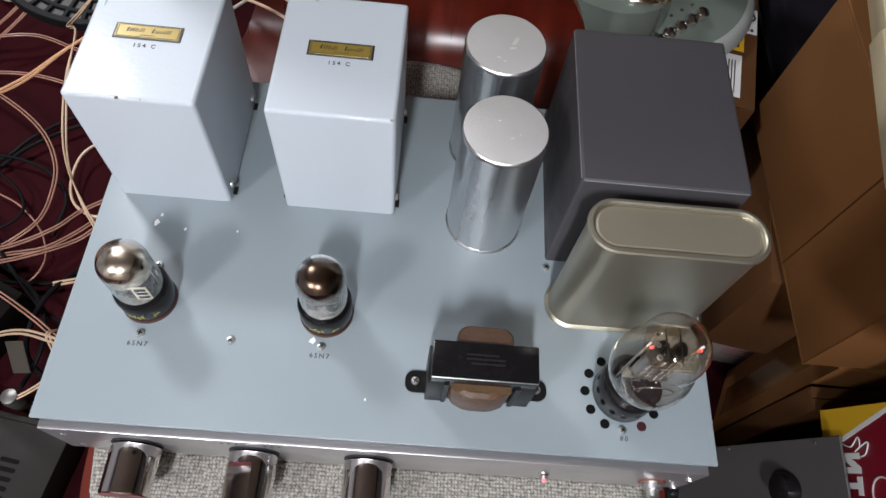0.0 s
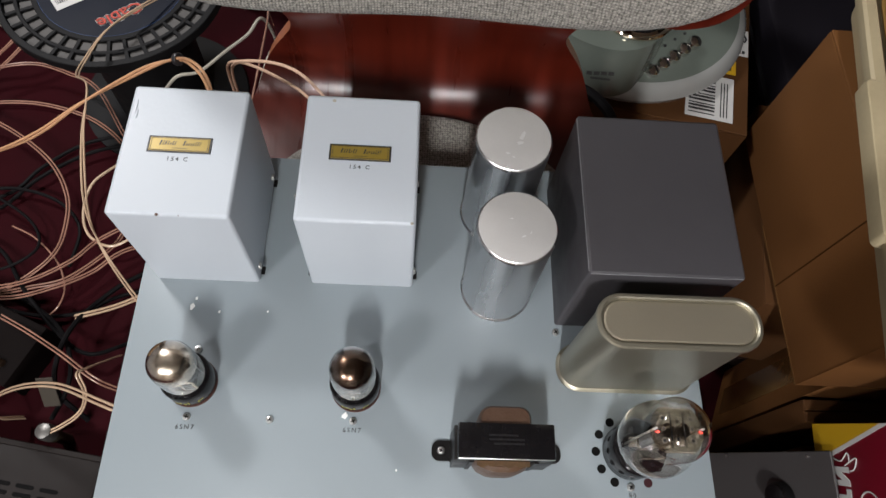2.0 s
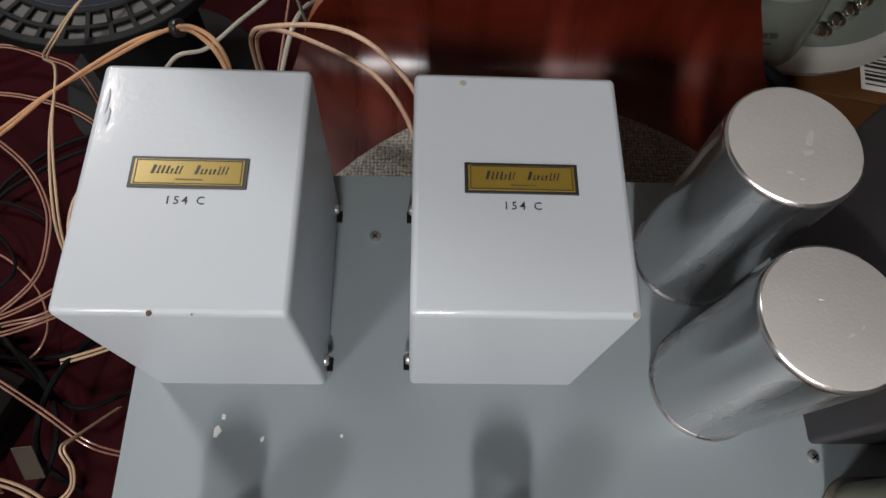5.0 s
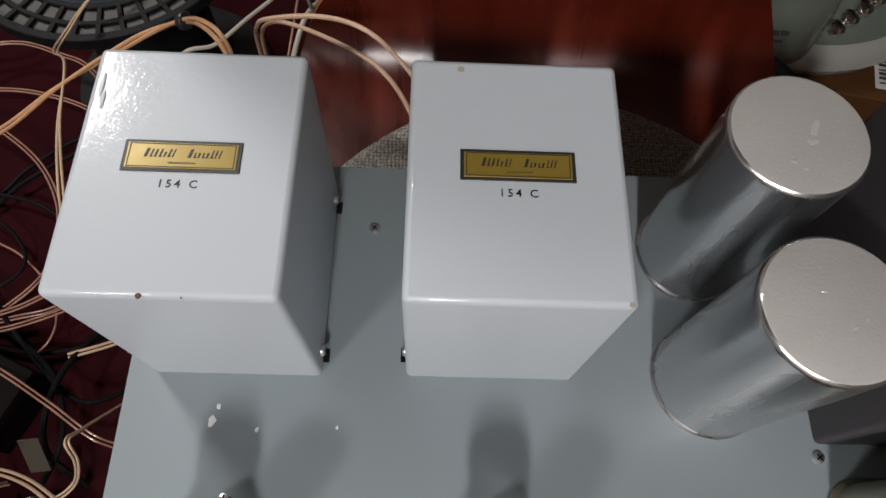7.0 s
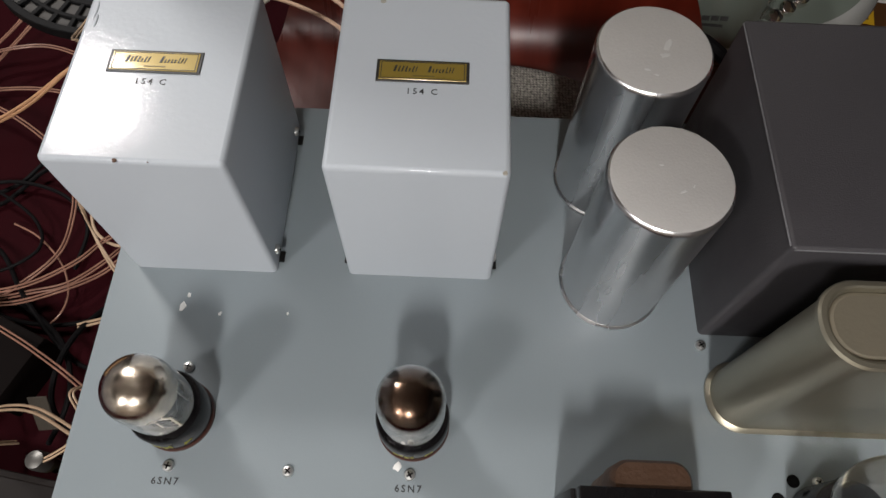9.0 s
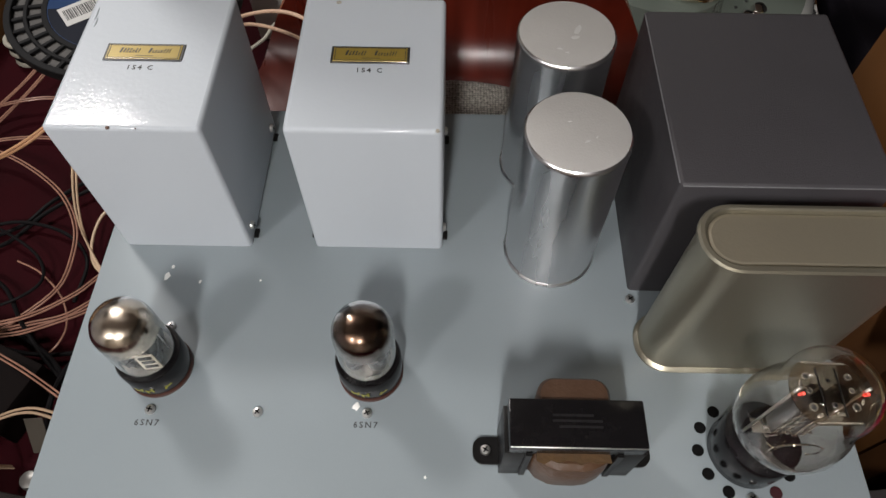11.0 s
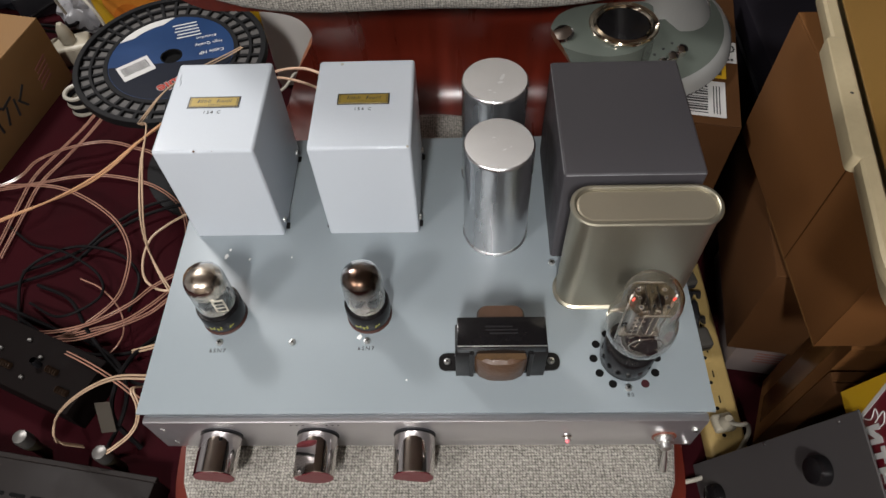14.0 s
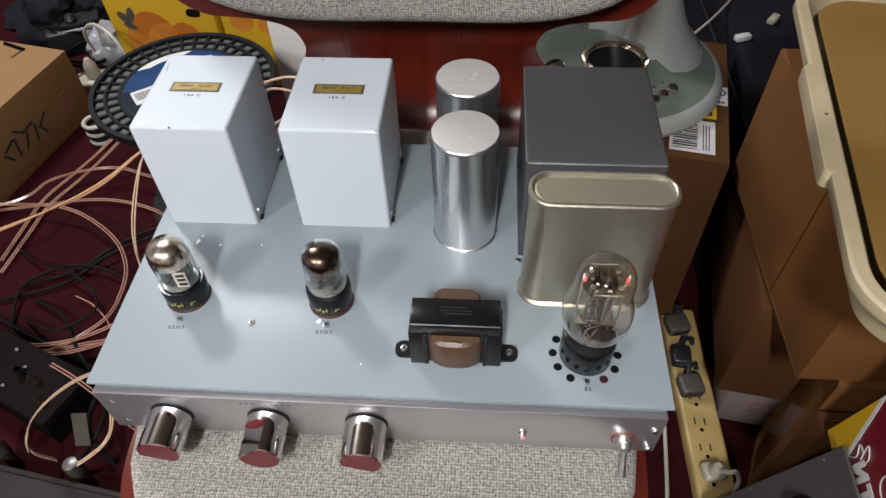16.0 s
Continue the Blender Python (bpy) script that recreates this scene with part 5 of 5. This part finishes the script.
def cable(points, r, material, label, name="cable", strands=1, gap=0.0045, twist=0.0, per=8):
    """A cable through points of the plan: one or two strands side by side, or twisted."""
    t = thing(name, points[0], 0, label, "cable")
    line = smooth_path([Vector(p) - Vector(points[0]) for p in points], per)
    for s in range(strands):
        out = []
        for i, p in enumerate(line):
            d = line[min(i + 1, len(line) - 1)] - line[max(i - 1, 0)]
            side = d.cross(Vector((0, 0, 1)))
            side.normalize()
            a = twist * i + math.pi * s
            o = Vector((0, 0, 0))
            if strands > 1:
                o = side * (gap * 0.4 * math.cos(a)) + Vector((0, 0, gap * 0.4 * math.sin(a) * (1 if twist else 0)))
            out.append(p + o)
        part("conductor", sweep(out, r * (0.50 if material is M_SALMON else 0.56 if material is M_PALE else 0.70), 8), material, t)
    return t


M_ORANGE = surf("orange_clear_cable", (0.47, 0.26, 0.14), 0.22, var=0.2, scale=60, coat=0.3)
M_ROSE = surf("pale_rose_braid", (0.54, 0.36, 0.25), 0.45, var=0.35, scale=420, bump=0.5, bscale=700)
M_SALMON = surf("pink_copper_cable", (0.27, 0.140, 0.100), 0.25, var=0.35, scale=40, coat=0.3)
M_PALE = surf("pale_clear_cable", (0.47, 0.335, 0.225), 0.25, var=0.2, scale=40, coat=0.3)
M_BLACKCABLE = surf("black_rubber_cable", (0.006, 0.0055, 0.006), 0.55, var=0.3, scale=40, spec=0.06)
M_GREYLEAD = surf("ivory_mains_lead", (0.33, 0.31, 0.26), 0.4, var=0.1, scale=30)
M_REDBOOT = surf("red_sleeve", (0.50, 0.02, 0.03), 0.35)

L_OR = "orange twisted speaker cable rising to the amplifier's back"
cable([(-0.162, 0.302, 0.535), (-0.172, 0.345, 0.552), (-0.186, 0.380, 0.548), (-0.209, 0.413, 0.53), (-0.24, 0.447, 0.495), (-0.279, 0.464, 0.462), (-0.32, 0.468, 0.432), (-0.389, 0.460, 0.388), (-0.46, 0.447, 0.338), (-0.54, 0.440, 0.295), (-0.678, 0.455, 0.22), (-0.85, 0.47, 0.13), (-1.0, 0.5, 0.05)], 0.0024, M_ORANGE, L_OR, strands=2, gap=0.005, twist=0.16)
single("cable_tie", lathe([(0.0062, -0.003), (0.0068, -0.002), (0.0068, 0.002), (0.0062, 0.003)], 16), M_BLACKPL, "black tape wrapped round the orange cable", "cable tie", at=(-0.24, 0.447, 0.495), turn=(0, 62, -20))
cable([(-0.188, 0.440, 0.40), (-0.187, 0.438, 0.48), (-0.176, 0.419, 0.525), (-0.160, 0.403, 0.55), (-0.126, 0.388, 0.57), (-0.100, 0.377, 0.575), (-0.080, 0.365, 0.568), (-0.060, 0.345, 0.552), (-0.046, 0.300, 0.53)], 0.0022, M_ROSE, "pale braided speaker wire looping to the amplifier's back", per=14)
cable([(-0.183, 0.440, 0.40), (-0.181, 0.433, 0.49), (-0.169, 0.424, 0.522), (-0.146, 0.406, 0.541), (-0.111, 0.379, 0.555), (-0.087, 0.361, 0.556), (-0.069, 0.340, 0.545), (-0.052, 0.300, 0.528)], 0.0022, M_ROSE, "pale braided speaker wire looping to the amplifier's back", per=14)
single("cable_sleeve", sweep([Vector((-0.0615, 0.324, 0.5395)), Vector((-0.0575, 0.314, 0.5345)), Vector((-0.052, 0.300, 0.528))], 0.0030, 10), M_REDBOOT, "red heat-shrink sleeve on an orange wire", "sleeve")
cable([(-0.330, 0.775, 0.292), (-0.355, 0.745, 0.296), (-0.392, 0.690, 0.310), (-0.426, 0.638, 0.316), (-0.440, 0.575, 0.322), (-0.425, 0.530, 0.350), (-0.386, 0.485, 0.390), (-0.375, 0.42, 0.392), (-0.371, 0.37, 0.372), (-0.374, 0.343, 0.34), (-0.374, 0.325, 0.302), (-0.352, 0.29, 0.27), (-0.31, 0.24, 0.2), (-0.26, 0.2, 0.1)], 0.0022, M_PALE, "pale clear twin speaker cable draped from the spool", strands=2, gap=0.0048, twist=0.10)
FLOOR_PINK = "pink clear speaker cable looped on the floor"
cable([(-0.98, 0.56, 0.10), (-0.82, 0.641, 0.09), (-0.789, 0.709, 0.08), (-0.748, 0.762, 0.06), (-0.688, 0.785, 0.05), (-0.624, 0.767, 0.05), (-0.556, 0.725, 0.06), (-0.466, 0.60, 0.05), (-0.38, 0.55, 0.02)], 0.0026, M_SALMON, FLOOR_PINK, strands=2, gap=0.006)
cable([(-1.0, 0.67, 0.01), (-0.821, 0.707, 0.012), (-0.755, 0.722, 0.012), (-0.684, 0.724, 0.012), (-0.609, 0.707, 0.012), (-0.555, 0.68, 0.012), (-0.511, 0.64, 0.012), (-0.485, 0.586, 0.012), (-0.475, 0.519, 0.012), (-0.478, 0.45, 0.016), (-0.533, 0.375, 0.03), (-0.591, 0.354, 0.03), (-0.653, 0.344, 0.02), (-0.75, 0.335, 0.01)], 0.0028, M_SALMON, FLOOR_PINK, strands=2, gap=0.006)
cable([(-1.0, 0.70, 0.02), (-0.907, 0.686, 0.03), (-0.799, 0.677, 0.04), (-0.737, 0.664, 0.04), (-0.663, 0.622, 0.045), (-0.604, 0.573, 0.045), (-0.566, 0.513, 0.045), (-0.558, 0.457, 0.04), (-0.569, 0.416, 0.03), (-0.598, 0.376, 0.03), (-0.645, 0.349, 0.02), (-0.72, 0.33, 0.012)], 0.0028, M_SALMON, FLOOR_PINK, strands=2, gap=0.006)
cable([(-0.40, 0.63, 0.03), (-0.458, 0.619, 0.03), (-0.483, 0.606, 0.03), (-0.516, 0.579, 0.03), (-0.54, 0.546, 0.03), (-0.541, 0.494, 0.03), (-0.522, 0.451, 0.03), (-0.481, 0.432, 0.03), (-0.44, 0.46, 0.03), (-0.42, 0.50, 0.02)], 0.0042, M_PALE, "thick pale cable coiled on the floor")
cable([(-0.80, 0.325, 0.04), (-0.721, 0.319, 0.06), (-0.64, 0.307, 0.06), (-0.568, 0.276, 0.07), (-0.496, 0.236, 0.075), (-0.44, 0.20, 0.06), (-0.40, 0.19, 0.02)], 0.0026, M_SALMON, FLOOR_PINK, strands=2, gap=0.006)
cable([(-0.205, 0.085, 0.45), (-0.253, 0.092, 0.42), (-0.279, 0.101, 0.40), (-0.356, 0.131, 0.33), (-0.428, 0.146, 0.26), (-0.494, 0.151, 0.19), (-0.539, 0.150, 0.13), (-0.558, 0.139, 0.08), (-0.55, 0.15, 0.02)], 0.0024, M_PALE, "pale clear twin speaker cable hanging from the amplifier's side", strands=2, gap=0.0055)
cable([(-0.43, 0.25, 0.02), (-0.418, 0.20, 0.14), (-0.417, 0.183, 0.17), (-0.411, 0.166, 0.155), (-0.418, 0.150, 0.13), (-0.434, 0.138, 0.11), (-0.458, 0.128, 0.092), (-0.478, 0.122, 0.078)], 0.0024, M_PALE, "pale twin lead curving into a plug", strands=2, gap=0.005)
cable([(-0.65, 0.95, 0.12), (-0.714, 0.829, 0.08), (-0.792, 0.785, 0.03), (-0.839, 0.725, 0.012), (-0.847, 0.651, 0.01), (-0.85, 0.55, 0.01)], 0.003, M_SALMON, FLOOR_PINK, strands=2, gap=0.0065)
cable([(-0.63, 0.93, 0.12), (-0.697, 0.812, 0.08), (-0.772, 0.766, 0.03), (-0.82, 0.705, 0.012), (-0.828, 0.63, 0.01), (-0.835, 0.52, 0.01)], 0.003, M_SALMON, FLOOR_PINK, strands=2, gap=0.0065)
cable([(-0.66, 0.47, 0.012), (-0.614, 0.447, 0.016), (-0.566, 0.404, 0.02), (-0.541, 0.359, 0.025), (-0.539, 0.326, 0.03), (-0.56, 0.305, 0.02)], 0.0028, M_SALMON, FLOOR_PINK)
cable([(-0.38, 0.51, 0.02), (-0.45, 0.478, 0.03), (-0.503, 0.439, 0.035), (-0.533, 0.398, 0.042), (-0.591, 0.362, 0.04), (-0.66, 0.35, 0.03), (-0.75, 0.36, 0.01)], 0.0028, M_SALMON, FLOOR_PINK, strands=2, gap=0.006)
cable([(-0.38, 0.46, 0.02), (-0.459, 0.424, 0.03), (-0.50, 0.386, 0.03), (-0.543, 0.355, 0.04), (-0.618, 0.335, 0.03), (-0.70, 0.345, 0.01)], 0.0028, M_SALMON, FLOOR_PINK, strands=2, gap=0.006)
cable([(-0.36, 0.39, 0.012), (-0.41, 0.348, 0.03), (-0.45, 0.322, 0.04), (-0.50, 0.30, 0.05)], 0.0032, M_PALE, "pale twin speaker cable on the floor", strands=2, gap=0.0065)
BLACK_L = "black rubber signal cable lying on the floor"
for pts, r in (([(-0.80, 0.42, 0.01), (-0.664, 0.361, 0.012), (-0.596, 0.334, 0.02), (-0.523, 0.283, 0.04), (-0.486, 0.226, 0.055), (-0.485, 0.184, 0.05), (-0.51, 0.15, 0.02)], 0.0052),
               ([(-0.40, 0.70, 0.008), (-0.495, 0.671, 0.008), (-0.581, 0.644, 0.008), (-0.645, 0.589, 0.008), (-0.684, 0.536, 0.008), (-0.78, 0.49, 0.008)], 0.0048),
               ([(-0.38, 0.69, 0.008), (-0.49, 0.645, 0.018), (-0.57, 0.615, 0.018), (-0.64, 0.56, 0.018), (-0.70, 0.50, 0.008), (-0.82, 0.45, 0.008)], 0.0048),
               ([(-0.36, 0.38, 0.008), (-0.455, 0.351, 0.012), (-0.507, 0.320, 0.014), (-0.575, 0.312, 0.014), (-0.653, 0.332, 0.008), (-0.75, 0.39, 0.008)], 0.0048),
               ([(-0.36, 0.43, 0.008), (-0.438, 0.379, 0.02), (-0.477, 0.336, 0.03), (-0.497, 0.284, 0.055), (-0.505, 0.231, 0.06), (-0.497, 0.184, 0.05), (-0.46, 0.15, 0.01)], 0.0058),
               ([(-0.72, 0.33, 0.008), (-0.759, 0.414, 0.01), (-0.765, 0.487, 0.02), (-0.695, 0.537, 0.02), (-0.603, 0.522, 0.02), (-0.546, 0.47, 0.02), (-0.55, 0.40, 0.01)], 0.0042),
               ([(-0.35, 0.30, 0.008), (-0.42, 0.27, 0.02), (-0.47, 0.245, 0.04), (-0.53, 0.28, 0.03), (-0.60, 0.35, 0.03), (-0.66, 0.42, 0.02), (-0.74, 0.46, 0.008)], 0.0048),
               ([(-0.85, 0.60, 0.008), (-0.78, 0.55, 0.012), (-0.70, 0.52, 0.03), (-0.62, 0.47, 0.03), (-0.60, 0.42, 0.03), (-0.66, 0.38, 0.03), (-0.74, 0.42, 0.01)], 0.0036)):
    cable(pts, r, M_BLACKCABLE, BLACK_L)
cable([(-0.90, 1.20, 0.05), (-0.88, 1.16, 0.14), (-0.82, 1.12, 0.19), (-0.76, 1.08, 0.18), (-0.735, 1.06, 0.12), (-0.74, 1.04, 0.02)], 0.0055, M_GREYLEAD, "white mains lead arching over an adapter", "mains_lead")
cable([(-0.30, 0.56, 0.01), (-0.24, 0.63, 0.18), (-0.21, 0.72, 0.22), (-0.17, 0.85, 0.10), (-0.12, 0.95, 0.01)], 0.0048, M_GREYLEAD, "grey mains lead behind the chair", "mains_lead")
cable([(-0.215, 0.45, 0.30), (-0.205, 0.60, 0.32), (-0.21, 0.70, 0.30), (-0.24, 0.80, 0.22), (-0.27, 0.92, 0.02)], 0.0028, M_SALMON, "pink speaker wire with a red sleeve", "cable")

for pts, r in (([(-1.20, 1.40, 0.02), (-1.05, 1.28, 0.08), (-0.95, 1.22, 0.12), (-0.90, 1.30, 0.10), (-0.98, 1.42, 0.04), (-1.15, 1.45, 0.01)], 0.007),
               ([(-1.25, 1.20, 0.01), (-1.08, 1.18, 0.05), (-0.96, 1.14, 0.08), (-0.88, 1.18, 0.05), (-0.92, 1.34, 0.03), (-1.10, 1.36, 0.01)], 0.006),
               ([(-0.98, 1.02, 0.20), (-0.93, 1.10, 0.10), (-0.90, 1.16, 0.05), (-0.94, 1.26, 0.06), (-1.06, 1.24, 0.01)], 0.006)):
    cable(pts, r, M_BLACKCABLE, "thick black cable coiled in the corner")

coil = thing("cable_coil", (-0.800, 0.935, 0.0), 0, "small stacked coil of ivory cable beside the spool", "cable coil")
for k in range(5):
    part("turn", sweep([Vector((0.024 * math.cos(a * math.pi / 10) + 0.003 * (k % 2), 0.024 * math.sin(a * math.pi / 10), 0.006 + 0.0115 * k)) for a in range(21)], 0.0048, 8), M_GREYLEAD if k % 2 == 0 else M_BLACKCABLE, coil)
M_CLOTH = surf("black_cloth", (0.006, 0.006, 0.008), 0.8, var=0.4, scale=20, bump=0.5, bscale=80, spec=0.1)
for k, (x, y, r) in enumerate(((-1.10, 1.38, 0.10), (-0.98, 1.46, 0.08))):
    bm = bmesh.new()
    bmesh.ops.create_icosphere(bm, subdivisions=4, radius=r)
    for w in bm.verts:
        f = 1 + 0.4 * noise.noise(w.co * 16 + Vector((k * 7, 0, 0))) + 0.18 * noise.noise(w.co * 50)
        w.co = Vector((w.co.x * f, w.co.y * f, max(w.co.z * f * 0.75, -0.05)))
    single("black_bag", bm, M_CLOTH, "crumpled black cloth bag heaped in the corner", "bag", at=(x, y, 0.05))

# ---- equipment on the floor, front left ----
# Colours of this equipment are lowered to near black, standing in for shade.
case = thing("metal_case", (-0.402, 0.089, 0.0), -9, "brown-grey metal equipment case with slotted ventilation", "equipment case")
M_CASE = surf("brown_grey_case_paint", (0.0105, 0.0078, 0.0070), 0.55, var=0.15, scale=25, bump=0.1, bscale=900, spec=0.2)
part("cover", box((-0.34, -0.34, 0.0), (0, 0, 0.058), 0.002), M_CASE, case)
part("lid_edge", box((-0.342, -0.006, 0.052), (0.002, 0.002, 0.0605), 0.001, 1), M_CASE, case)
SLOT = mesh_of("vent_slot", stack([(rounded(0.026, 0.0055, 0.0026, 4), 0.0), (rounded(0.026, 0.0055, 0.0026, 4), 0.0008)]), M_VOID)
for i in range(7):
    for j in range(7):
        ob = new("vent_slot", SLOT)
        ob.parent = case
        ob.location = Vector((-0.06 - 0.034 * i, -0.055 - 0.0115 * j, 0.0577)) * U
M_JACK = surf("dull_nickel_plug", (0.16, 0.155, 0.145), 0.4, 0.8, var=0.2, scale=60)
for x, y in ((-0.488, 0.122), (-0.618, 0.146)):
    t = thing("phono_plug", (x, y, 0.0), 0, "silver phono plug standing behind a metal case", "plug", group="phono plugs")
    part("collar", lathe([(0.0085, 0.0), (0.0085, 0.045), (0.0110, 0.046), (0.0110, 0.056), (0.0090, 0.058)], 24), surf("tarnished_collar", (0.055, 0.045, 0.028), 0.4, 0.6), t, "tarnished collar")
    part("barrel", lathe([(0.0118, 0.056), (0.0120, 0.075), (0.0105, 0.081), (0.0045, 0.083), (0, 0.083)], 24), M_JACK, t)
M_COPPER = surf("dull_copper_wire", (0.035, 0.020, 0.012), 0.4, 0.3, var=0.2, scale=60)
tb = thing("terminal_board", (-0.64, 0.27, 0.0), -23, "dark terminal board with small metal parts on the floor", "terminal board")
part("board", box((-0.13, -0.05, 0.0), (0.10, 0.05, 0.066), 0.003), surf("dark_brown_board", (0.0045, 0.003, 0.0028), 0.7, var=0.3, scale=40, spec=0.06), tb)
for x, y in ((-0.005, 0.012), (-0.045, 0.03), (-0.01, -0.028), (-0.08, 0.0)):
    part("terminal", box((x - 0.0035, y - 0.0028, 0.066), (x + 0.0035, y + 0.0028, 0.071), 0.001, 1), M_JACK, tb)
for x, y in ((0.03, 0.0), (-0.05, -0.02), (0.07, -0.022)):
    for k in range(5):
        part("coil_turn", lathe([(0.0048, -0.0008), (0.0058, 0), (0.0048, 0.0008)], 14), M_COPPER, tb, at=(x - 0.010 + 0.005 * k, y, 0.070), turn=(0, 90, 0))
for x, y in ((0.06, 0.03), (0.085, 0.0)):
    part("capacitor", lathe([(0.006, 0.066), (0.006, 0.084), (0.005, 0.086), (0, 0.086)], 16), M_BLACKPL, tb)
# Paper colour dimmed to match the shaded floor.
M_TAG = surf("dimmed_paper", (0.045, 0.037, 0.027), 0.7, var=0.2, scale=40)
single("paper_tag", box((-0.011, -0.028, 0.0), (0.011, 0.028, 0.0016), 0.0004, 1), M_TAG, "paper tag in a dimmed tone tied to the cables", "tag", at=(-0.497, 0.178, 0.075), turn=(58, 6, 8))

# small white connectors on the dark case, and the thin lead beside the fan
for x, y, turn, m in ((0.524, 0.778, 20, M_LABEL), (0.588, 0.836, 52, M_IVORY)):
    t = thing("connector", (x, y, 0.3852), turn, "small white plastic connector lying on a dark case", "connector", group="white connectors")
    part("housing", box((-0.013, -0.006, 0), (0.013, 0.006, 0.009), 0.0012, 2), m, t)
    part("latch", box((-0.004, -0.0072, 0.002), (0.004, -0.0058, 0.007), 0.0005, 1), m, t)
cable([(0.440, 0.775, 0.394), (0.474, 0.811, 0.400), (0.500, 0.850, 0.396), (0.527, 0.896, 0.388), (0.560, 0.95, 0.3875)], 0.0030, M_GREYLEAD, "thin white lead between the fan and a dark case", "mains_lead")

# ---- power strip ----
ps = thing("power_strip", (0.457, 0.280, 0.0), 1, "yellowed ivory power strip with plugs pushed into it", "power strip")
M_STRIP = surf("yellowed_plastic", (0.33, 0.235, 0.088), 0.4, var=0.25, scale=22)
part("body", box((-0.029, -0.155, 0.0), (0.029, 0.20, 0.032), 0.006, 3), M_STRIP, ps)
for k in range(-1, 5):
    y = -0.0625 + 0.0433 * k
    face = part("socket_face", stack([(rounded(0.030, 0.036, 0.012, 6), 0.0), (shrink(rounded(0.030, 0.036, 0.012, 6), 0.0006), 0.0008)]), M_STRIP, ps, at=(-0.004, y - 0.004, 0.0319))
    for sx in (-0.0075, 0.0075):
        part("slot", box((sx - 0.0011, -0.0010, 0.0006), (sx + 0.0011, 0.0105, 0.0011)), M_VOID, face)
    part("earth_hole", lathe([(0.0032, 0.0006), (0.0032, 0.0011)], 12), M_VOID, face, at=(0.0005, -0.010, 0))
pl = thing("mains_plug", (0.455, 0.177, 0.033), 10, "ivory mains plug pushed into the power strip", "plug")
part("body", box((-0.016, -0.014, 0.0), (0.016, 0.014, 0.016), 0.005, 3), M_IVORY, pl)
part("grip", lathe([(0.010, 0.0), (0.011, 0.012), (0.006, 0.022)], 20), M_IVORY, pl, at=(0, -0.003, 0.012))
cable([(0.456, 0.172, 0.060), (0.462, 0.160, 0.080), (0.472, 0.158, 0.086), (0.478, 0.150, 0.065), (0.470, 0.135, 0.04), (0.450, 0.115, 0.03), (0.41, 0.10, 0.015), (0.35, 0.09, 0.01)], 0.0050, M_GREYLEAD, "ivory mains lead bending round from a plug", "mains_lead")
cable([(0.420, 0.42, 0.010), (0.410, 0.33, 0.012), (0.402, 0.24, 0.01), (0.390, 0.14, 0.01), (0.374, 0.04, 0.01), (0.355, -0.08, 0.01)], 0.0045, M_GREYLEAD, "ivory mains lead along the power strip", "mains_lead")
M_DIRTY = surf("dirty_grey_plug", (0.050, 0.046, 0.040), 0.5, var=0.3, scale=60)
for x, y, turn, w, m in ((0.446, 0.318, 8, 0.019, M_DIRTY), (0.440, 0.372, -4, 0.016, M_BLACKPL), (0.444, 0.436, 12, 0.019, M_DIRTY)):
    pl = thing("mains_plug", (x, y, 0.033), turn, "dark moulded mains plug in the power strip", "plug", group="dark plugs")
    part("body", box((-w, -0.018, 0.0), (w, 0.018, 0.022), 0.006, 3), m, pl)
    part("rib", box((-w * 0.7, -0.0195, 0.006), (w * 0.7, -0.0175, 0.016), 0.0008, 1), M_BLACKPL, pl)
    part("cord_grip", sweep([Vector((0, 0.014, 0.012)), Vector((0.008, 0.034, 0.014)), Vector((0.022, 0.040, 0.008)), Vector((0.030, 0.024, -0.028))], 0.0045, 8), M_BLACKPL, pl)

# Added black tube that stands in for the shaded gap under the fan's lobe.
cable([(0.182, 0.585, 0.398), (0.190, 0.530, 0.408), (0.203, 0.482, 0.446), (0.222, 0.452, 0.462), (0.243, 0.428, 0.448), (0.262, 0.40, 0.38), (0.285, 0.37, 0.22), (0.31, 0.35, 0.02)], 0.0092, M_BLACKCABLE, "black tube added for the shaded gap between the fan and the chair", "mains_lead")
cable([(-0.195, 0.735, 0.004), (-0.206, 0.712, 0.20), (-0.216, 0.692, 0.30), (-0.234, 0.658, 0.302), (-0.262, 0.626, 0.300), (-0.292, 0.588, 0.300), (-0.328, 0.573, 0.296), (-0.379, 0.564, 0.20), (-0.395, 0.56, 0.004)], 0.0033, M_GREYLEAD, "thin ivory lead hanging behind the chair", "mains_lead")
